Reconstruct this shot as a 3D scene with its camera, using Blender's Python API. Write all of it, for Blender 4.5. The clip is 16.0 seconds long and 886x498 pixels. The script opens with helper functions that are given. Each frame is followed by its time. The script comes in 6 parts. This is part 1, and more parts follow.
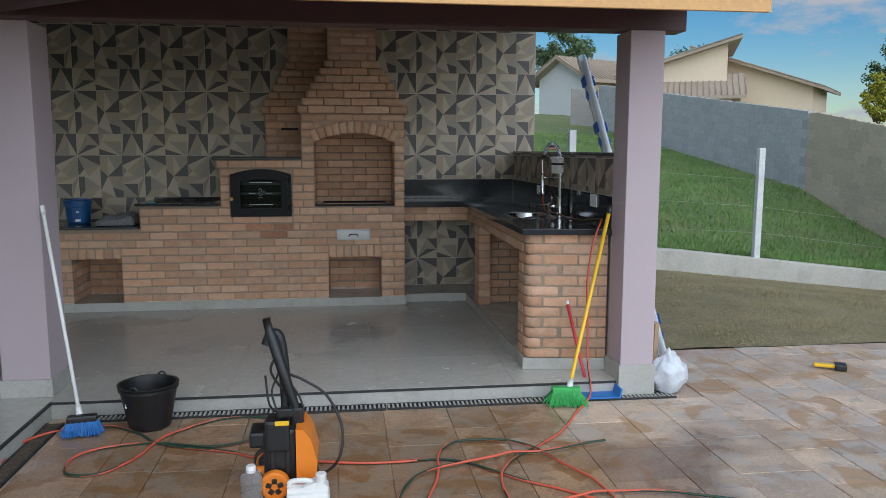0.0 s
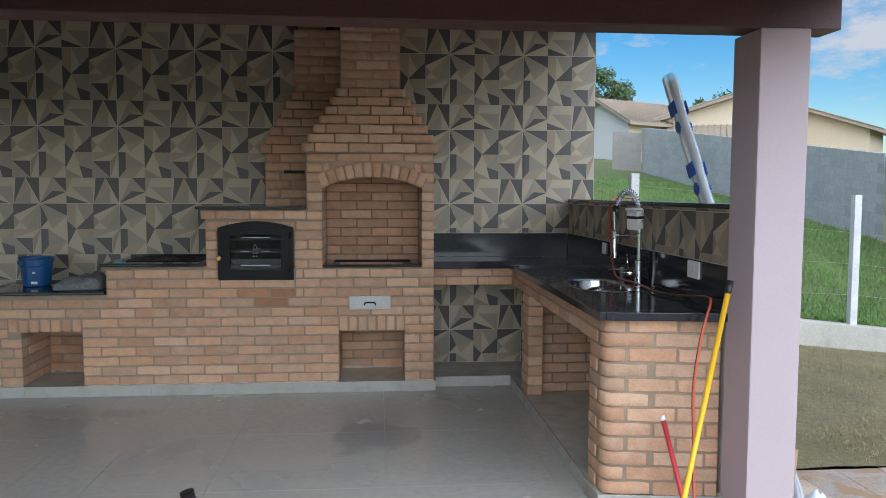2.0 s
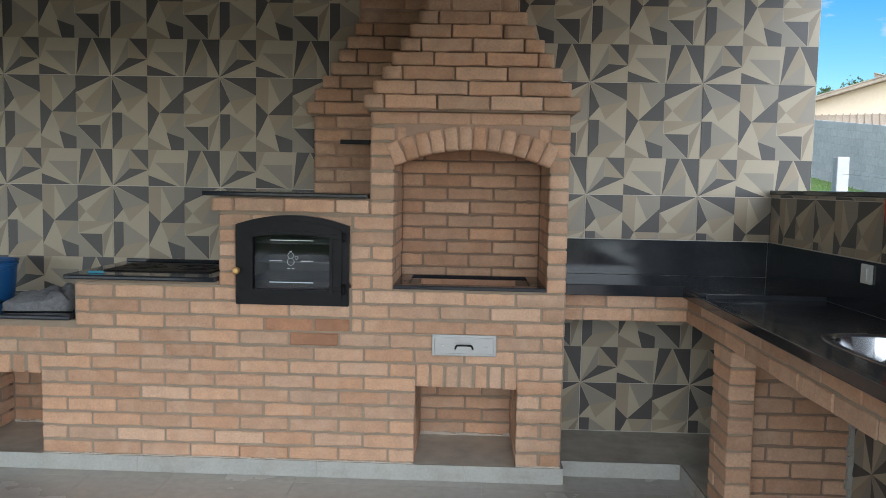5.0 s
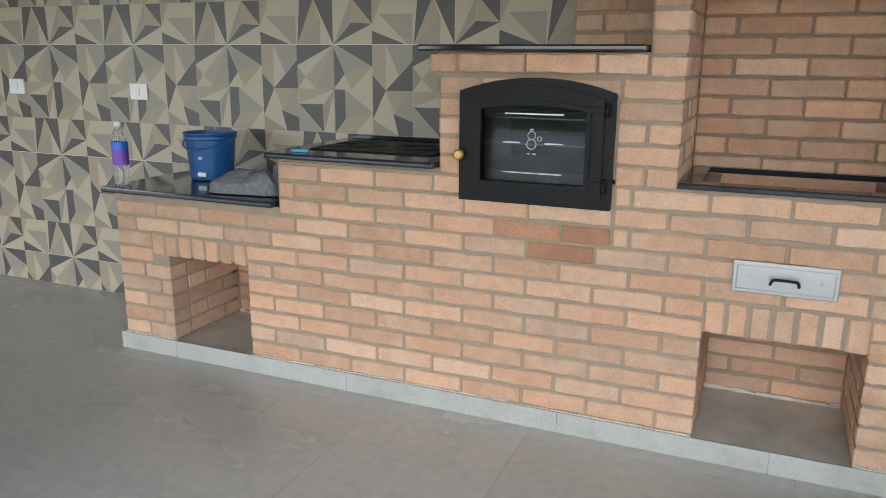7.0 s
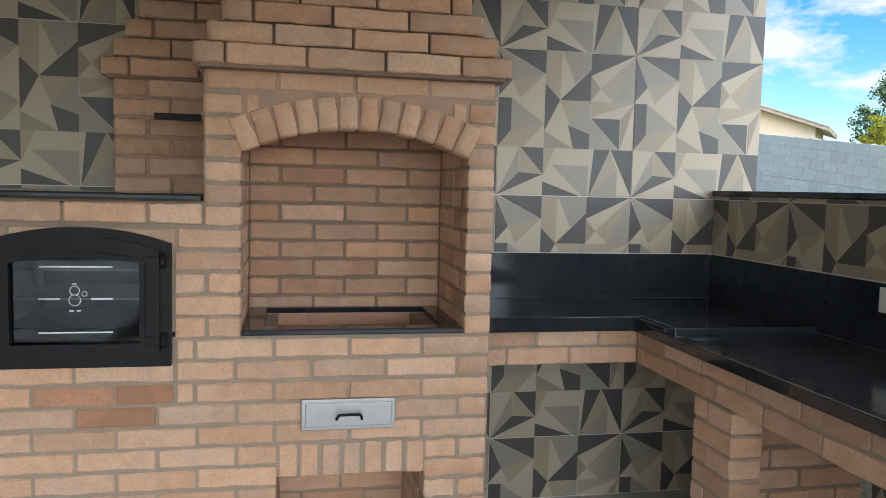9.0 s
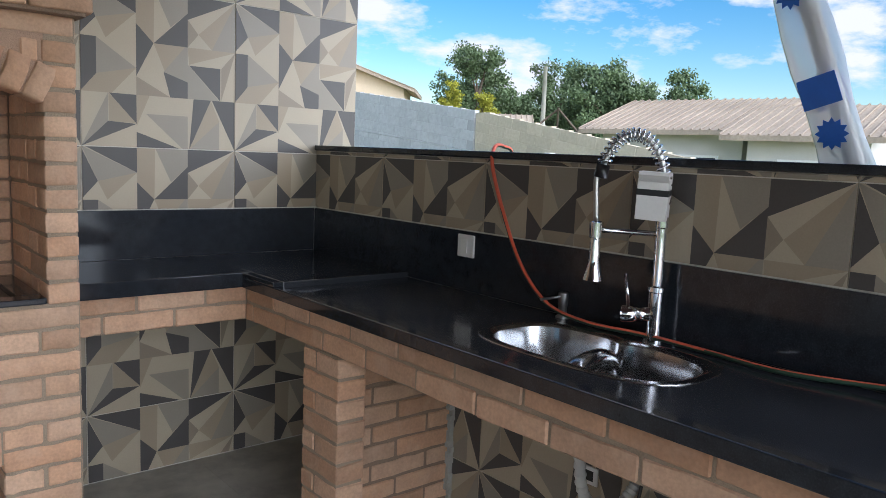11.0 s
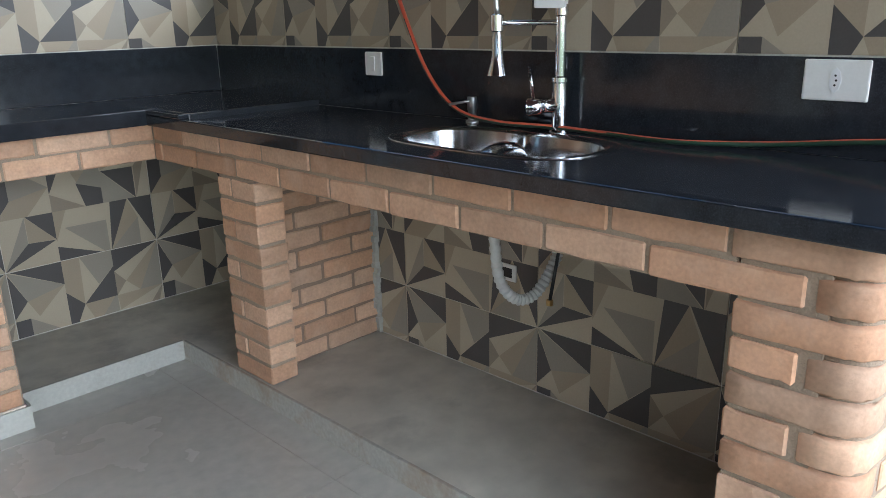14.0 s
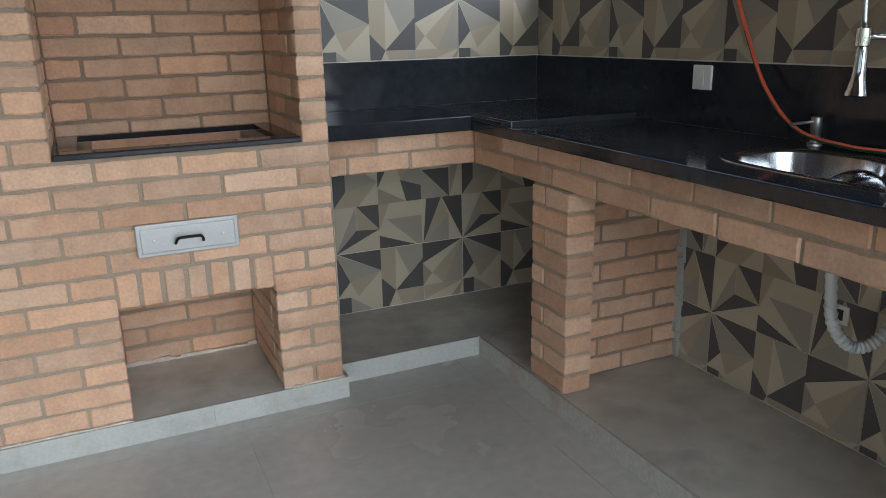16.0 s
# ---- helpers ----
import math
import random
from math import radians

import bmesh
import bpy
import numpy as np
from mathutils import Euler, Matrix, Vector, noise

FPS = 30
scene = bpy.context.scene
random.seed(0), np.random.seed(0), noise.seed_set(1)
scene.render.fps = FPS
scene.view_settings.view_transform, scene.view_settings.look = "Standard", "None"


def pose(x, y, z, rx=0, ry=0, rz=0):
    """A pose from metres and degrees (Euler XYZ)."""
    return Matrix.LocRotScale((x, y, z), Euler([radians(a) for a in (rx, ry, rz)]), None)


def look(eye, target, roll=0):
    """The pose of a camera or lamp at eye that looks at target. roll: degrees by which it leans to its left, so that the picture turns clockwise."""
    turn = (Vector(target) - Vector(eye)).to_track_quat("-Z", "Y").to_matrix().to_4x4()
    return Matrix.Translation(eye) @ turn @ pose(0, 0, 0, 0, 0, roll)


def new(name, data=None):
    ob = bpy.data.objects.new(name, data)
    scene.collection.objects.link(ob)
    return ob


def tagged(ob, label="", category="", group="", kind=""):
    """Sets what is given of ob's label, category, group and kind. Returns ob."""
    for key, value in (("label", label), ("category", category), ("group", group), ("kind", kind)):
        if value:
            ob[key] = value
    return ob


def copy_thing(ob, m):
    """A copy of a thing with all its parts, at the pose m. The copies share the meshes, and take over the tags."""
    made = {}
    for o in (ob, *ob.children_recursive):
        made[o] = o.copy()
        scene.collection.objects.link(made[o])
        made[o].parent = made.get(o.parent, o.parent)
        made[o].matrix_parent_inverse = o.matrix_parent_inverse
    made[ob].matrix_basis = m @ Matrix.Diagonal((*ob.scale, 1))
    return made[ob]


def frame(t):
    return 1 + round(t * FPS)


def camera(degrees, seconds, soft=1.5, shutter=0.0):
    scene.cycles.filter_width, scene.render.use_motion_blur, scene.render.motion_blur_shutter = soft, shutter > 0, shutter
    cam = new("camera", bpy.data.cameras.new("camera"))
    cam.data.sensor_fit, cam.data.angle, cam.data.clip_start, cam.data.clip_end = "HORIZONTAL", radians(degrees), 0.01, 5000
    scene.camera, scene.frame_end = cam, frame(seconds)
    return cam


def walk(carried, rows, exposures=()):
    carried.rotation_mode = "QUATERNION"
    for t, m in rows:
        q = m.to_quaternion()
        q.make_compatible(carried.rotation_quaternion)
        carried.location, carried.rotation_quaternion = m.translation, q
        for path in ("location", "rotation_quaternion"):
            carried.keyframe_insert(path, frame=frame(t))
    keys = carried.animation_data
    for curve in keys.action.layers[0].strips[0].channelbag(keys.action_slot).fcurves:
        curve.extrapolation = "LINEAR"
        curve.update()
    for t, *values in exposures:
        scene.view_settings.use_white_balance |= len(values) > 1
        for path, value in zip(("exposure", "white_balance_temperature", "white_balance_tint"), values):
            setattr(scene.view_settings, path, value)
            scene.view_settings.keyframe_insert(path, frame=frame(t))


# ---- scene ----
cam = camera(60.5, 16.0, soft=0.6)
PATH = [
    (0, (0.06, 0.626, 1.421), (0.319, 2.592, 1.16), 0.1),
    (0.5, (0.103, 1.003, 1.422), (0.323, 2.973, 1.158), -0.1),
    (1, (0.117, 1.343, 1.429), (0.321, 3.321, 1.217), -0.2),
    (1.5, (0.161, 1.683, 1.448), (0.362, 3.666, 1.29), -0.4),
    (2, (0.206, 2.016, 1.444), (0.377, 4.003, 1.298), 0.2),
    (2.5, (0.138, 2.294, 1.468), (0.311, 4.283, 1.35), 0.5),
    (3, (0.121, 2.569, 1.423), (0.3, 4.556, 1.272), 0.5),
    (3.2, (0.154, 2.719, 1.422), (0.34, 4.704, 1.253), 0.8),
    (5.3, (0.155, 4.224, 1.389), (-0.032, 6.208, 1.226), 0.9),
    (5.5, (0.114, 4.374, 1.397), (-0.179, 6.349, 1.278), 0.8),
    (6, (0.033, 4.665, 1.401), (-0.584, 6.563, 1.275), 0.6),
    (6.4, (-0.01, 4.826, 1.346), (-0.733, 6.665, 1.036), -0.1),
    (6.5, (0.056, 4.914, 1.336), (-0.697, 6.731, 0.976), 0.3),
    (7, (0.062, 5.038, 1.302), (-0.699, 6.822, 0.815), 0.4),
    (7.5, (0.037, 5.081, 1.341), (-0.515, 6.969, 0.977), 1.3),
    (8, (-0.013, 5.07, 1.359), (-0.137, 7.054, 1.143), 1.7),
    (8.2, (-0.025, 5.058, 1.355), (-0.002, 7.048, 1.159), 1.5),
    (10.3, (-0.046, 5.152, 1.443), (0.852, 6.935, 1.319), 1.9),
    (10.5, (-0.03, 5.144, 1.428), (0.993, 6.855, 1.271), 2.0),
    (11, (-0.012, 5.127, 1.386), (1.277, 6.636, 1.138), 2.4),
    (11.2, (-0.018, 5.122, 1.35), (1.35, 6.558, 1.093), 2.5),
    (11.5, (0.008, 5.104, 1.314), (1.441, 6.467, 1.014), 2.5),
    (12, (0.026, 5.064, 1.267), (1.574, 6.264, 0.863), 2.2),
    (12.5, (0.043, 5.021, 1.231), (1.628, 6.138, 0.738), 1.6),
    (13, (0.041, 5.007, 1.213), (1.616, 6.108, 0.661), 1.2),
    (13.5, (0.026, 5.021, 1.215), (1.546, 6.185, 0.638), 0.4),
    (14, (0.001, 5.047, 1.225), (1.368, 6.384, 0.638), -1.3),
    (14.5, (-0.037, 5.079, 1.249), (1.124, 6.597, 0.659), -2.4),
    (15, (-0.043, 5.084, 1.26), (0.987, 6.707, 0.707), -2.3),
    (15.5, (-0.066, 5.097, 1.256), (0.861, 6.787, 0.723), -1.8),
    (16, (-0.078, 5.126, 1.242), (0.72, 6.874, 0.687), -1.3),
]
EXPOSURES = [(0.0, 0.05, 6150, 11), (0.5, 0.25, 6150, 11), (1.0, 0.35, 6150, 11), (2.0, 0.55, 6150, 11), (3.2, 0.72, 6200, 11), (5.3, 1.25, 6300, 11), (6.0, 1.7, 6350, 11), (7.0, 1.45, 6350, 11), (8.2, 1.37, 6300, 11),
             (10.3, 1.1, 6300, 13), (11.5, 1.35, 6200, 16), (12.5, 1.65, 6050, 12), (13.5, 1.7, 6000, 11), (14.5, 1.78, 6050, 10), (16.0, 1.28, 6150, 10)]
walk(cam, [(t, look(eye, target, roll)) for t, eye, target, roll in PATH], EXPOSURES)

# ---- world, sun ----
world = bpy.data.worlds.new("sky")
scene.world = world
world.use_nodes = True
wn, wl = world.node_tree.nodes, world.node_tree.links
wn.clear()
w_out = wn.new("ShaderNodeOutputWorld")
w_bg = wn.new("ShaderNodeBackground")
w_sky = wn.new("ShaderNodeTexSky")
w_sky.sky_type = 'NISHITA'
w_sky.sun_disc = False
SUN_UP, SUN_ROUND = radians(22), radians(173)
w_sky.sun_elevation, w_sky.sun_rotation = SUN_UP, SUN_ROUND
w_sky.air_density, w_sky.dust_density, w_sky.ozone_density = 1.0, 0.1, 2.5
w_bg.inputs["Strength"].default_value = 0.078
w_tc = wn.new("ShaderNodeTexCoord")
w_map = wn.new("ShaderNodeMapping")
w_map.inputs["Scale"].default_value = (1.0, 1.0, 2.6)
w_noise = wn.new("ShaderNodeTexNoise")
w_noise.inputs["Scale"].default_value = 6.5
w_noise.inputs["Detail"].default_value = 9
w_noise.inputs["Roughness"].default_value = 0.62
w_ramp = wn.new("ShaderNodeValToRGB")
w_ramp.color_ramp.elements[0].position = 0.49
w_ramp.color_ramp.elements[1].position = 0.62
w_mix = wn.new("ShaderNodeMixRGB")
w_mix.inputs["Color2"].default_value = (5.3, 5.6, 6.1, 1)
wl.new(w_tc.outputs["Generated"], w_map.inputs["Vector"])
wl.new(w_map.outputs["Vector"], w_noise.inputs["Vector"])
wl.new(w_noise.outputs["Fac"], w_ramp.inputs["Fac"])
wl.new(w_ramp.outputs["Color"], w_mix.inputs["Fac"])
w_sat = wn.new("ShaderNodeHueSaturation")
w_sat.inputs["Saturation"].default_value = 1.45
wl.new(w_sky.outputs["Color"], w_sat.inputs["Color"])
wl.new(w_sat.outputs["Color"], w_mix.inputs["Color1"])
wl.new(w_mix.outputs["Color"], w_bg.inputs["Color"])
wl.new(w_bg.outputs["Background"], w_out.inputs["Surface"])

sun_data = bpy.data.lights.new("sun", 'SUN')
sun_data.energy, sun_data.angle, sun_data.color = 4.6, radians(118), (0.93, 0.97, 1.0)
sun = new("sun", sun_data)
sun_way = Vector((math.sin(SUN_ROUND) * math.cos(SUN_UP), math.cos(SUN_ROUND) * math.cos(SUN_UP), math.sin(SUN_UP)))
sun.matrix_world = look(sun_way * 60, (0, 0, 0))

# ---- materials ----
def node_material(name):
    m = bpy.data.materials.new(name)
    m.use_nodes = True
    nt = m.node_tree
    return m, nt, nt.nodes["Principled BSDF"]


def surface(name, base, rough=0.6, metal=0.0, vary=0.18, grain=(18.0, 140.0), bump=0.15, each=0.0, tint=None, stains=0.0,
            stain_color=(0.1, 0.09, 0.08), stain_scale=2.0, spec=0.5, coat=0.0, rough_vary=0.15):
    """A surface with large and fine variation, relief, optional variation from object to object, and stains."""
    m, nt, p = node_material(name)
    n, l = nt.nodes, nt.links
    tc = n.new("ShaderNodeTexCoord")
    geo = n.new("ShaderNodeNewGeometry")
    big, fine = n.new("ShaderNodeTexNoise"), n.new("ShaderNodeTexNoise")
    big.inputs["Scale"].default_value, fine.inputs["Scale"].default_value = grain
    big.inputs["Detail"].default_value, fine.inputs["Detail"].default_value = 5, 3
    for t in (big, fine):
        l.new(geo.outputs["Position"], t.inputs["Vector"])
    both = n.new("ShaderNodeMath")
    both.operation = 'ADD'
    l.new(big.outputs["Fac"], both.inputs[0])
    l.new(fine.outputs["Fac"], both.inputs[1])
    span = n.new("ShaderNodeMapRange")
    span.inputs["From Min"].default_value, span.inputs["From Max"].default_value = 0.6, 1.4
    span.inputs["To Min"].default_value, span.inputs["To Max"].default_value = 1 - vary, 1 + vary
    l.new(both.outputs[0], span.inputs["Value"])
    value = span.outputs["Result"]
    color = n.new("ShaderNodeRGB")
    color.outputs[0].default_value = (*base, 1)
    col = color.outputs[0]
    if each or tint:
        info = n.new("ShaderNodeObjectInfo")
        if tint:
            mixc = n.new("ShaderNodeMixRGB")
            mixc.inputs["Color2"].default_value = (*tint, 1)
            l.new(col, mixc.inputs["Color1"])
            l.new(info.outputs["Random"], mixc.inputs["Fac"])
            col = mixc.outputs["Color"]
        if each:
            er = n.new("ShaderNodeMapRange")
            er.inputs["To Min"].default_value, er.inputs["To Max"].default_value = 1 - each, 1 + each
            frac = n.new("ShaderNodeMath")
            frac.operation = 'MULTIPLY'
            frac.inputs[1].default_value = 7.31
            f2 = n.new("ShaderNodeMath")
            f2.operation = 'FRACT'
            l.new(info.outputs["Random"], frac.inputs[0])
            l.new(frac.outputs[0], f2.inputs[0])
            l.new(f2.outputs[0], er.inputs["Value"])
            mul = n.new("ShaderNodeMath")
            mul.operation = 'MULTIPLY'
            l.new(value, mul.inputs[0])
            l.new(er.outputs["Result"], mul.inputs[1])
            value = mul.outputs[0]
    scale = n.new("ShaderNodeVectorMath")
    scale.operation = 'SCALE'
    l.new(col, scale.inputs[0])
    l.new(value, scale.inputs["Scale"])
    col = scale.outputs["Vector"]
    if stains:
        st = n.new("ShaderNodeTexNoise")
        st.inputs["Scale"].default_value, st.inputs["Detail"].default_value = stain_scale, 8
        st.inputs["Roughness"].default_value = 0.65
        l.new(geo.outputs["Position"], st.inputs["Vector"])
        sr = n.new("ShaderNodeMapRange")
        sr.inputs["From Min"].default_value, sr.inputs["From Max"].default_value = 0.5, 0.75
        sr.inputs["To Max"].default_value = stains
        l.new(st.outputs["Fac"], sr.inputs["Value"])
        sm = n.new("ShaderNodeMixRGB")
        sm.inputs["Color2"].default_value = (*stain_color, 1)
        l.new(sr.outputs["Result"], sm.inputs["Fac"])
        l.new(col, sm.inputs["Color1"])
        col = sm.outputs["Color"]
    l.new(col, p.inputs["Base Color"])
    p.inputs["Metallic"].default_value = metal
    p.inputs["Specular IOR Level"].default_value = spec
    p.inputs["Coat Weight"].default_value = coat
    rr = n.new("ShaderNodeMapRange")
    rr.inputs["From Min"].default_value, rr.inputs["From Max"].default_value = 0.3, 0.7
    rr.inputs["To Min"].default_value, rr.inputs["To Max"].default_value = max(rough * (1 - rough_vary), 0.02), min(rough * (1 + rough_vary), 1)
    l.new(big.outputs["Fac"], rr.inputs["Value"])
    l.new(rr.outputs["Result"], p.inputs["Roughness"])
    if bump:
        bp = n.new("ShaderNodeBump")
        bp.inputs["Strength"].default_value, bp.inputs["Distance"].default_value = bump, 0.004
        l.new(both.outputs[0], bp.inputs["Height"])
        l.new(bp.outputs["Normal"], p.inputs["Normal"])
    return m


M = {}
M["brick"] = surface("brick", (0.52, 0.296, 0.178), 0.85, vary=0.20, grain=(16, 110), bump=0.3, each=0.17, tint=(0.53, 0.345, 0.232), stains=0.6, stain_color=(0.6, 0.42, 0.3), stain_scale=9)
M["burnt"] = surface("scorched brick", (0.43, 0.215, 0.12), 0.85, vary=0.25, grain=(9, 160), bump=0.5, each=0.2, stains=3.0, stain_color=(0.33, 0.16, 0.09), stain_scale=5.0)
M["mortar"] = surface("mortar", (0.315, 0.243, 0.175), 0.95, vary=0.2, grain=(12, 260), bump=0.8)
# brown joint mortar, with the shade between courses put into its colour
M["deep_joint"] = surface("brown joint darkened for shade", (0.255, 0.18, 0.13), 0.95, vary=0.2, grain=(12, 260), bump=0.8)
M["red_mortar"] = surface("brick dusted mortar", (0.40, 0.265, 0.19), 0.95, vary=0.18, grain=(12, 260), bump=0.8)
M["drawer_steel"] = surface("dull steel sheet", (0.36, 0.36, 0.35), 0.45, 0.85, vary=0.1, grain=(12, 220), bump=0.03)
M["granite"] = surface("black granite", (0.016, 0.019, 0.024), 0.10, vary=0.5, grain=(30, 420), bump=0.0, spec=0.42, rough_vary=0.15, stains=0.5, stain_color=(0.055, 0.062, 0.075), stain_scale=260)
# lighter granite for the worktop: its sky sheen is put into the colour
M["granite_used"] = surface("black granite lightened for sheen", (0.027, 0.030, 0.035), 0.13, vary=0.5, grain=(7, 420), bump=0.0, spec=0.5, rough_vary=0.3, stains=0.55, stain_color=(0.075, 0.08, 0.09), stain_scale=240)
M["tile_dark"] = surface("tile charcoal", (0.076, 0.070, 0.066), 0.42, vary=0.1, grain=(5, 220), bump=0.03)
M["tile_light"] = surface("tile pale beige", (0.435, 0.366, 0.268), 0.42, vary=0.06, grain=(5, 220), bump=0.03)
M["tile_mid"] = surface("tile taupe", (0.270, 0.222, 0.165), 0.42, vary=0.08, grain=(5, 220), bump=0.03)
M["tile_warm"] = surface("tile sand", (0.342, 0.275, 0.194), 0.42, vary=0.08, grain=(5, 220), bump=0.03)
M["tile_grey"] = surface("tile grey", (0.286, 0.252, 0.202), 0.42, vary=0.08, grain=(5, 220), bump=0.03)
M["grout"] = surface("pale grout", (0.62, 0.6, 0.54), 0.9, vary=0.12, bump=0.2)
M["floor"] = surface("grey porcelain floor", (0.50, 0.482, 0.425), 0.22, vary=0.12, grain=(1.6, 24), bump=0.01, each=0.04, stains=0.45, stain_color=(0.24, 0.24, 0.225), stain_scale=1.6, rough_vary=0.5)


def damp_floor(m):
    """A damp, darker and glossier patch with torn edges, and smeared drying marks beside it."""
    n, l = m.node_tree.nodes, m.node_tree.links
    p = n["Principled BSDF"]
    geo, ds = n.new("ShaderNodeNewGeometry"), n.new("ShaderNodeVectorMath")
    squash = n.new("ShaderNodeMapping")
    squash.inputs["Location"].default_value = (-0.16, -5.2, 0)
    squash.inputs["Scale"].default_value = (1.0, 0.8, 1.0)
    l.new(geo.outputs["Position"], squash.inputs["Vector"])
    ds.operation = 'LENGTH'
    l.new(squash.outputs["Vector"], ds.inputs[0])
    torn = n.new("ShaderNodeTexNoise")
    torn.inputs["Scale"].default_value, torn.inputs["Detail"].default_value = 3.2, 7
    l.new(geo.outputs["Position"], torn.inputs["Vector"])
    gap = n.new("ShaderNodeMath")
    gap.operation = 'MULTIPLY_ADD'
    gap.inputs[1].default_value = 0.5
    l.new(torn.outputs["Fac"], gap.inputs[0])
    l.new(ds.outputs["Value"], gap.inputs[2])
    edge = n.new("ShaderNodeMapRange")
    edge.inputs["From Min"].default_value, edge.inputs["From Max"].default_value = 0.53, 0.48
    l.new(gap.outputs[0], edge.inputs["Value"])
    wet = n.new("ShaderNodeMixRGB")
    wet.blend_type = 'MULTIPLY'
    wet.inputs["Color2"].default_value = (0.76, 0.77, 0.79, 1)
    l.new(edge.outputs["Result"], wet.inputs["Fac"])
    l.new(p.inputs["Base Color"].links[0].from_socket, wet.inputs["Color1"])
    l.new(wet.outputs["Color"], p.inputs["Base Color"])
    return m


damp_floor(M["floor"])
M["cement"] = surface("smoothed cement", (0.52, 0.492, 0.415), 0.34, vary=0.26, grain=(1.9, 9), bump=0.04, stains=0.85, stain_color=(0.19, 0.18, 0.16), stain_scale=2.4)
M["skirting"] = surface("pale skirting", (0.40, 0.395, 0.355), 0.6, vary=0.14, grain=(6, 80), bump=0.1, stains=0.5, stain_color=(0.24, 0.21, 0.16), stain_scale=9)
M["kerb"] = surface("stained cement kerb", (0.40, 0.385, 0.34), 0.7, vary=0.2, grain=(5, 70), bump=0.2, stains=0.8, stain_color=(0.26, 0.165, 0.09), stain_scale=5)
M["lime"] = surface("lime bloom", (0.55, 0.47, 0.39), 0.95, vary=0.3, grain=(30, 200), bump=0.6)
M["rose"] = surface("mauve wall paint", (0.44, 0.365, 0.385), 0.75, vary=0.05, grain=(4, 160), bump=0.12)
M["beam"] = surface("dark stained timber", (0.075, 0.030, 0.031), 0.5, vary=0.3, grain=(7, 90), bump=0.2)
M["pine"] = surface("pale pine", (0.64, 0.36, 0.14), 0.55, vary=0.14, grain=(5, 60), bump=0.1, stains=0.3, stain_color=(0.5, 0.28, 0.1), stain_scale=6)
M["white"] = surface("white plastic", (0.78, 0.77, 0.74), 0.35, vary=0.04, bump=0.0)
M["plaster"] = surface("pale plaster", (0.6, 0.57, 0.52), 0.85, vary=0.08, grain=(2, 60), bump=0.1)
M["sink_steel"] = surface("polished sink steel", (0.48, 0.49, 0.50), 0.18, 1.0, vary=0.06, bump=0)
M["chrome"] = surface("chrome", (0.75, 0.76, 0.78), 0.08, 1.0, vary=0.04, bump=0)
M["steel"] = surface("brushed steel", (0.50, 0.50, 0.49), 0.36, 1.0, vary=0.1, grain=(12, 220), bump=0.03)
M["iron"] = surface("black cast iron", (0.007, 0.007, 0.008), 0.45, vary=0.3, grain=(14, 220), bump=0.3, spec=0.2)
M["soot"] = surface("dark lining", (0.13, 0.115, 0.10), 0.9, vary=0.3)
M["brass"] = surface("worn brass knob", (0.55, 0.35, 0.13), 0.4, 0.6)
M["black"] = surface("black plastic", (0.014, 0.014, 0.015), 0.38, vary=0.2, bump=0.05)
M["rubber"] = surface("black rubber", (0.012, 0.012, 0.013), 0.38, vary=0.2, bump=0.1)
M["orange"] = surface("orange plastic", (0.80, 0.23, 0.02), 0.4, vary=0.08, bump=0.03)
M["hose_red"] = surface("orange red hose", (0.64, 0.115, 0.06), 0.45, vary=0.12, bump=0.05)
M["hose_green"] = surface("dark green hose", (0.018, 0.05, 0.03), 0.45, vary=0.15, bump=0.05)
M["blue"] = surface("blue plastic", (0.012, 0.09, 0.26), 0.4, vary=0.1, bump=0.03)
M["bright_blue"] = surface("bright blue plastic", (0.025, 0.17, 0.48), 0.5, vary=0.15, bump=0.05)
M["green"] = surface("green bristle", (0.05, 0.38, 0.09), 0.6, vary=0.3, grain=(30, 200))
M["yellow"] = surface("yellow enamel", (0.82, 0.49, 0.02), 0.4, vary=0.06, bump=0.02)
M["red_pole"] = surface("red enamel", (0.55, 0.05, 0.06), 0.4, vary=0.06, bump=0.02)
M["grey_cloth"] = surface("grey cloth", (0.17, 0.175, 0.185), 0.95, vary=0.3, grain=(20, 420), bump=0.6)
M["purple"] = surface("violet label", (0.20, 0.07, 0.42), 0.4, vary=0.12, bump=0)
M["pipe"] = surface("grey ribbed plastic", (0.52, 0.52, 0.50), 0.5, vary=0.08, bump=0.02)


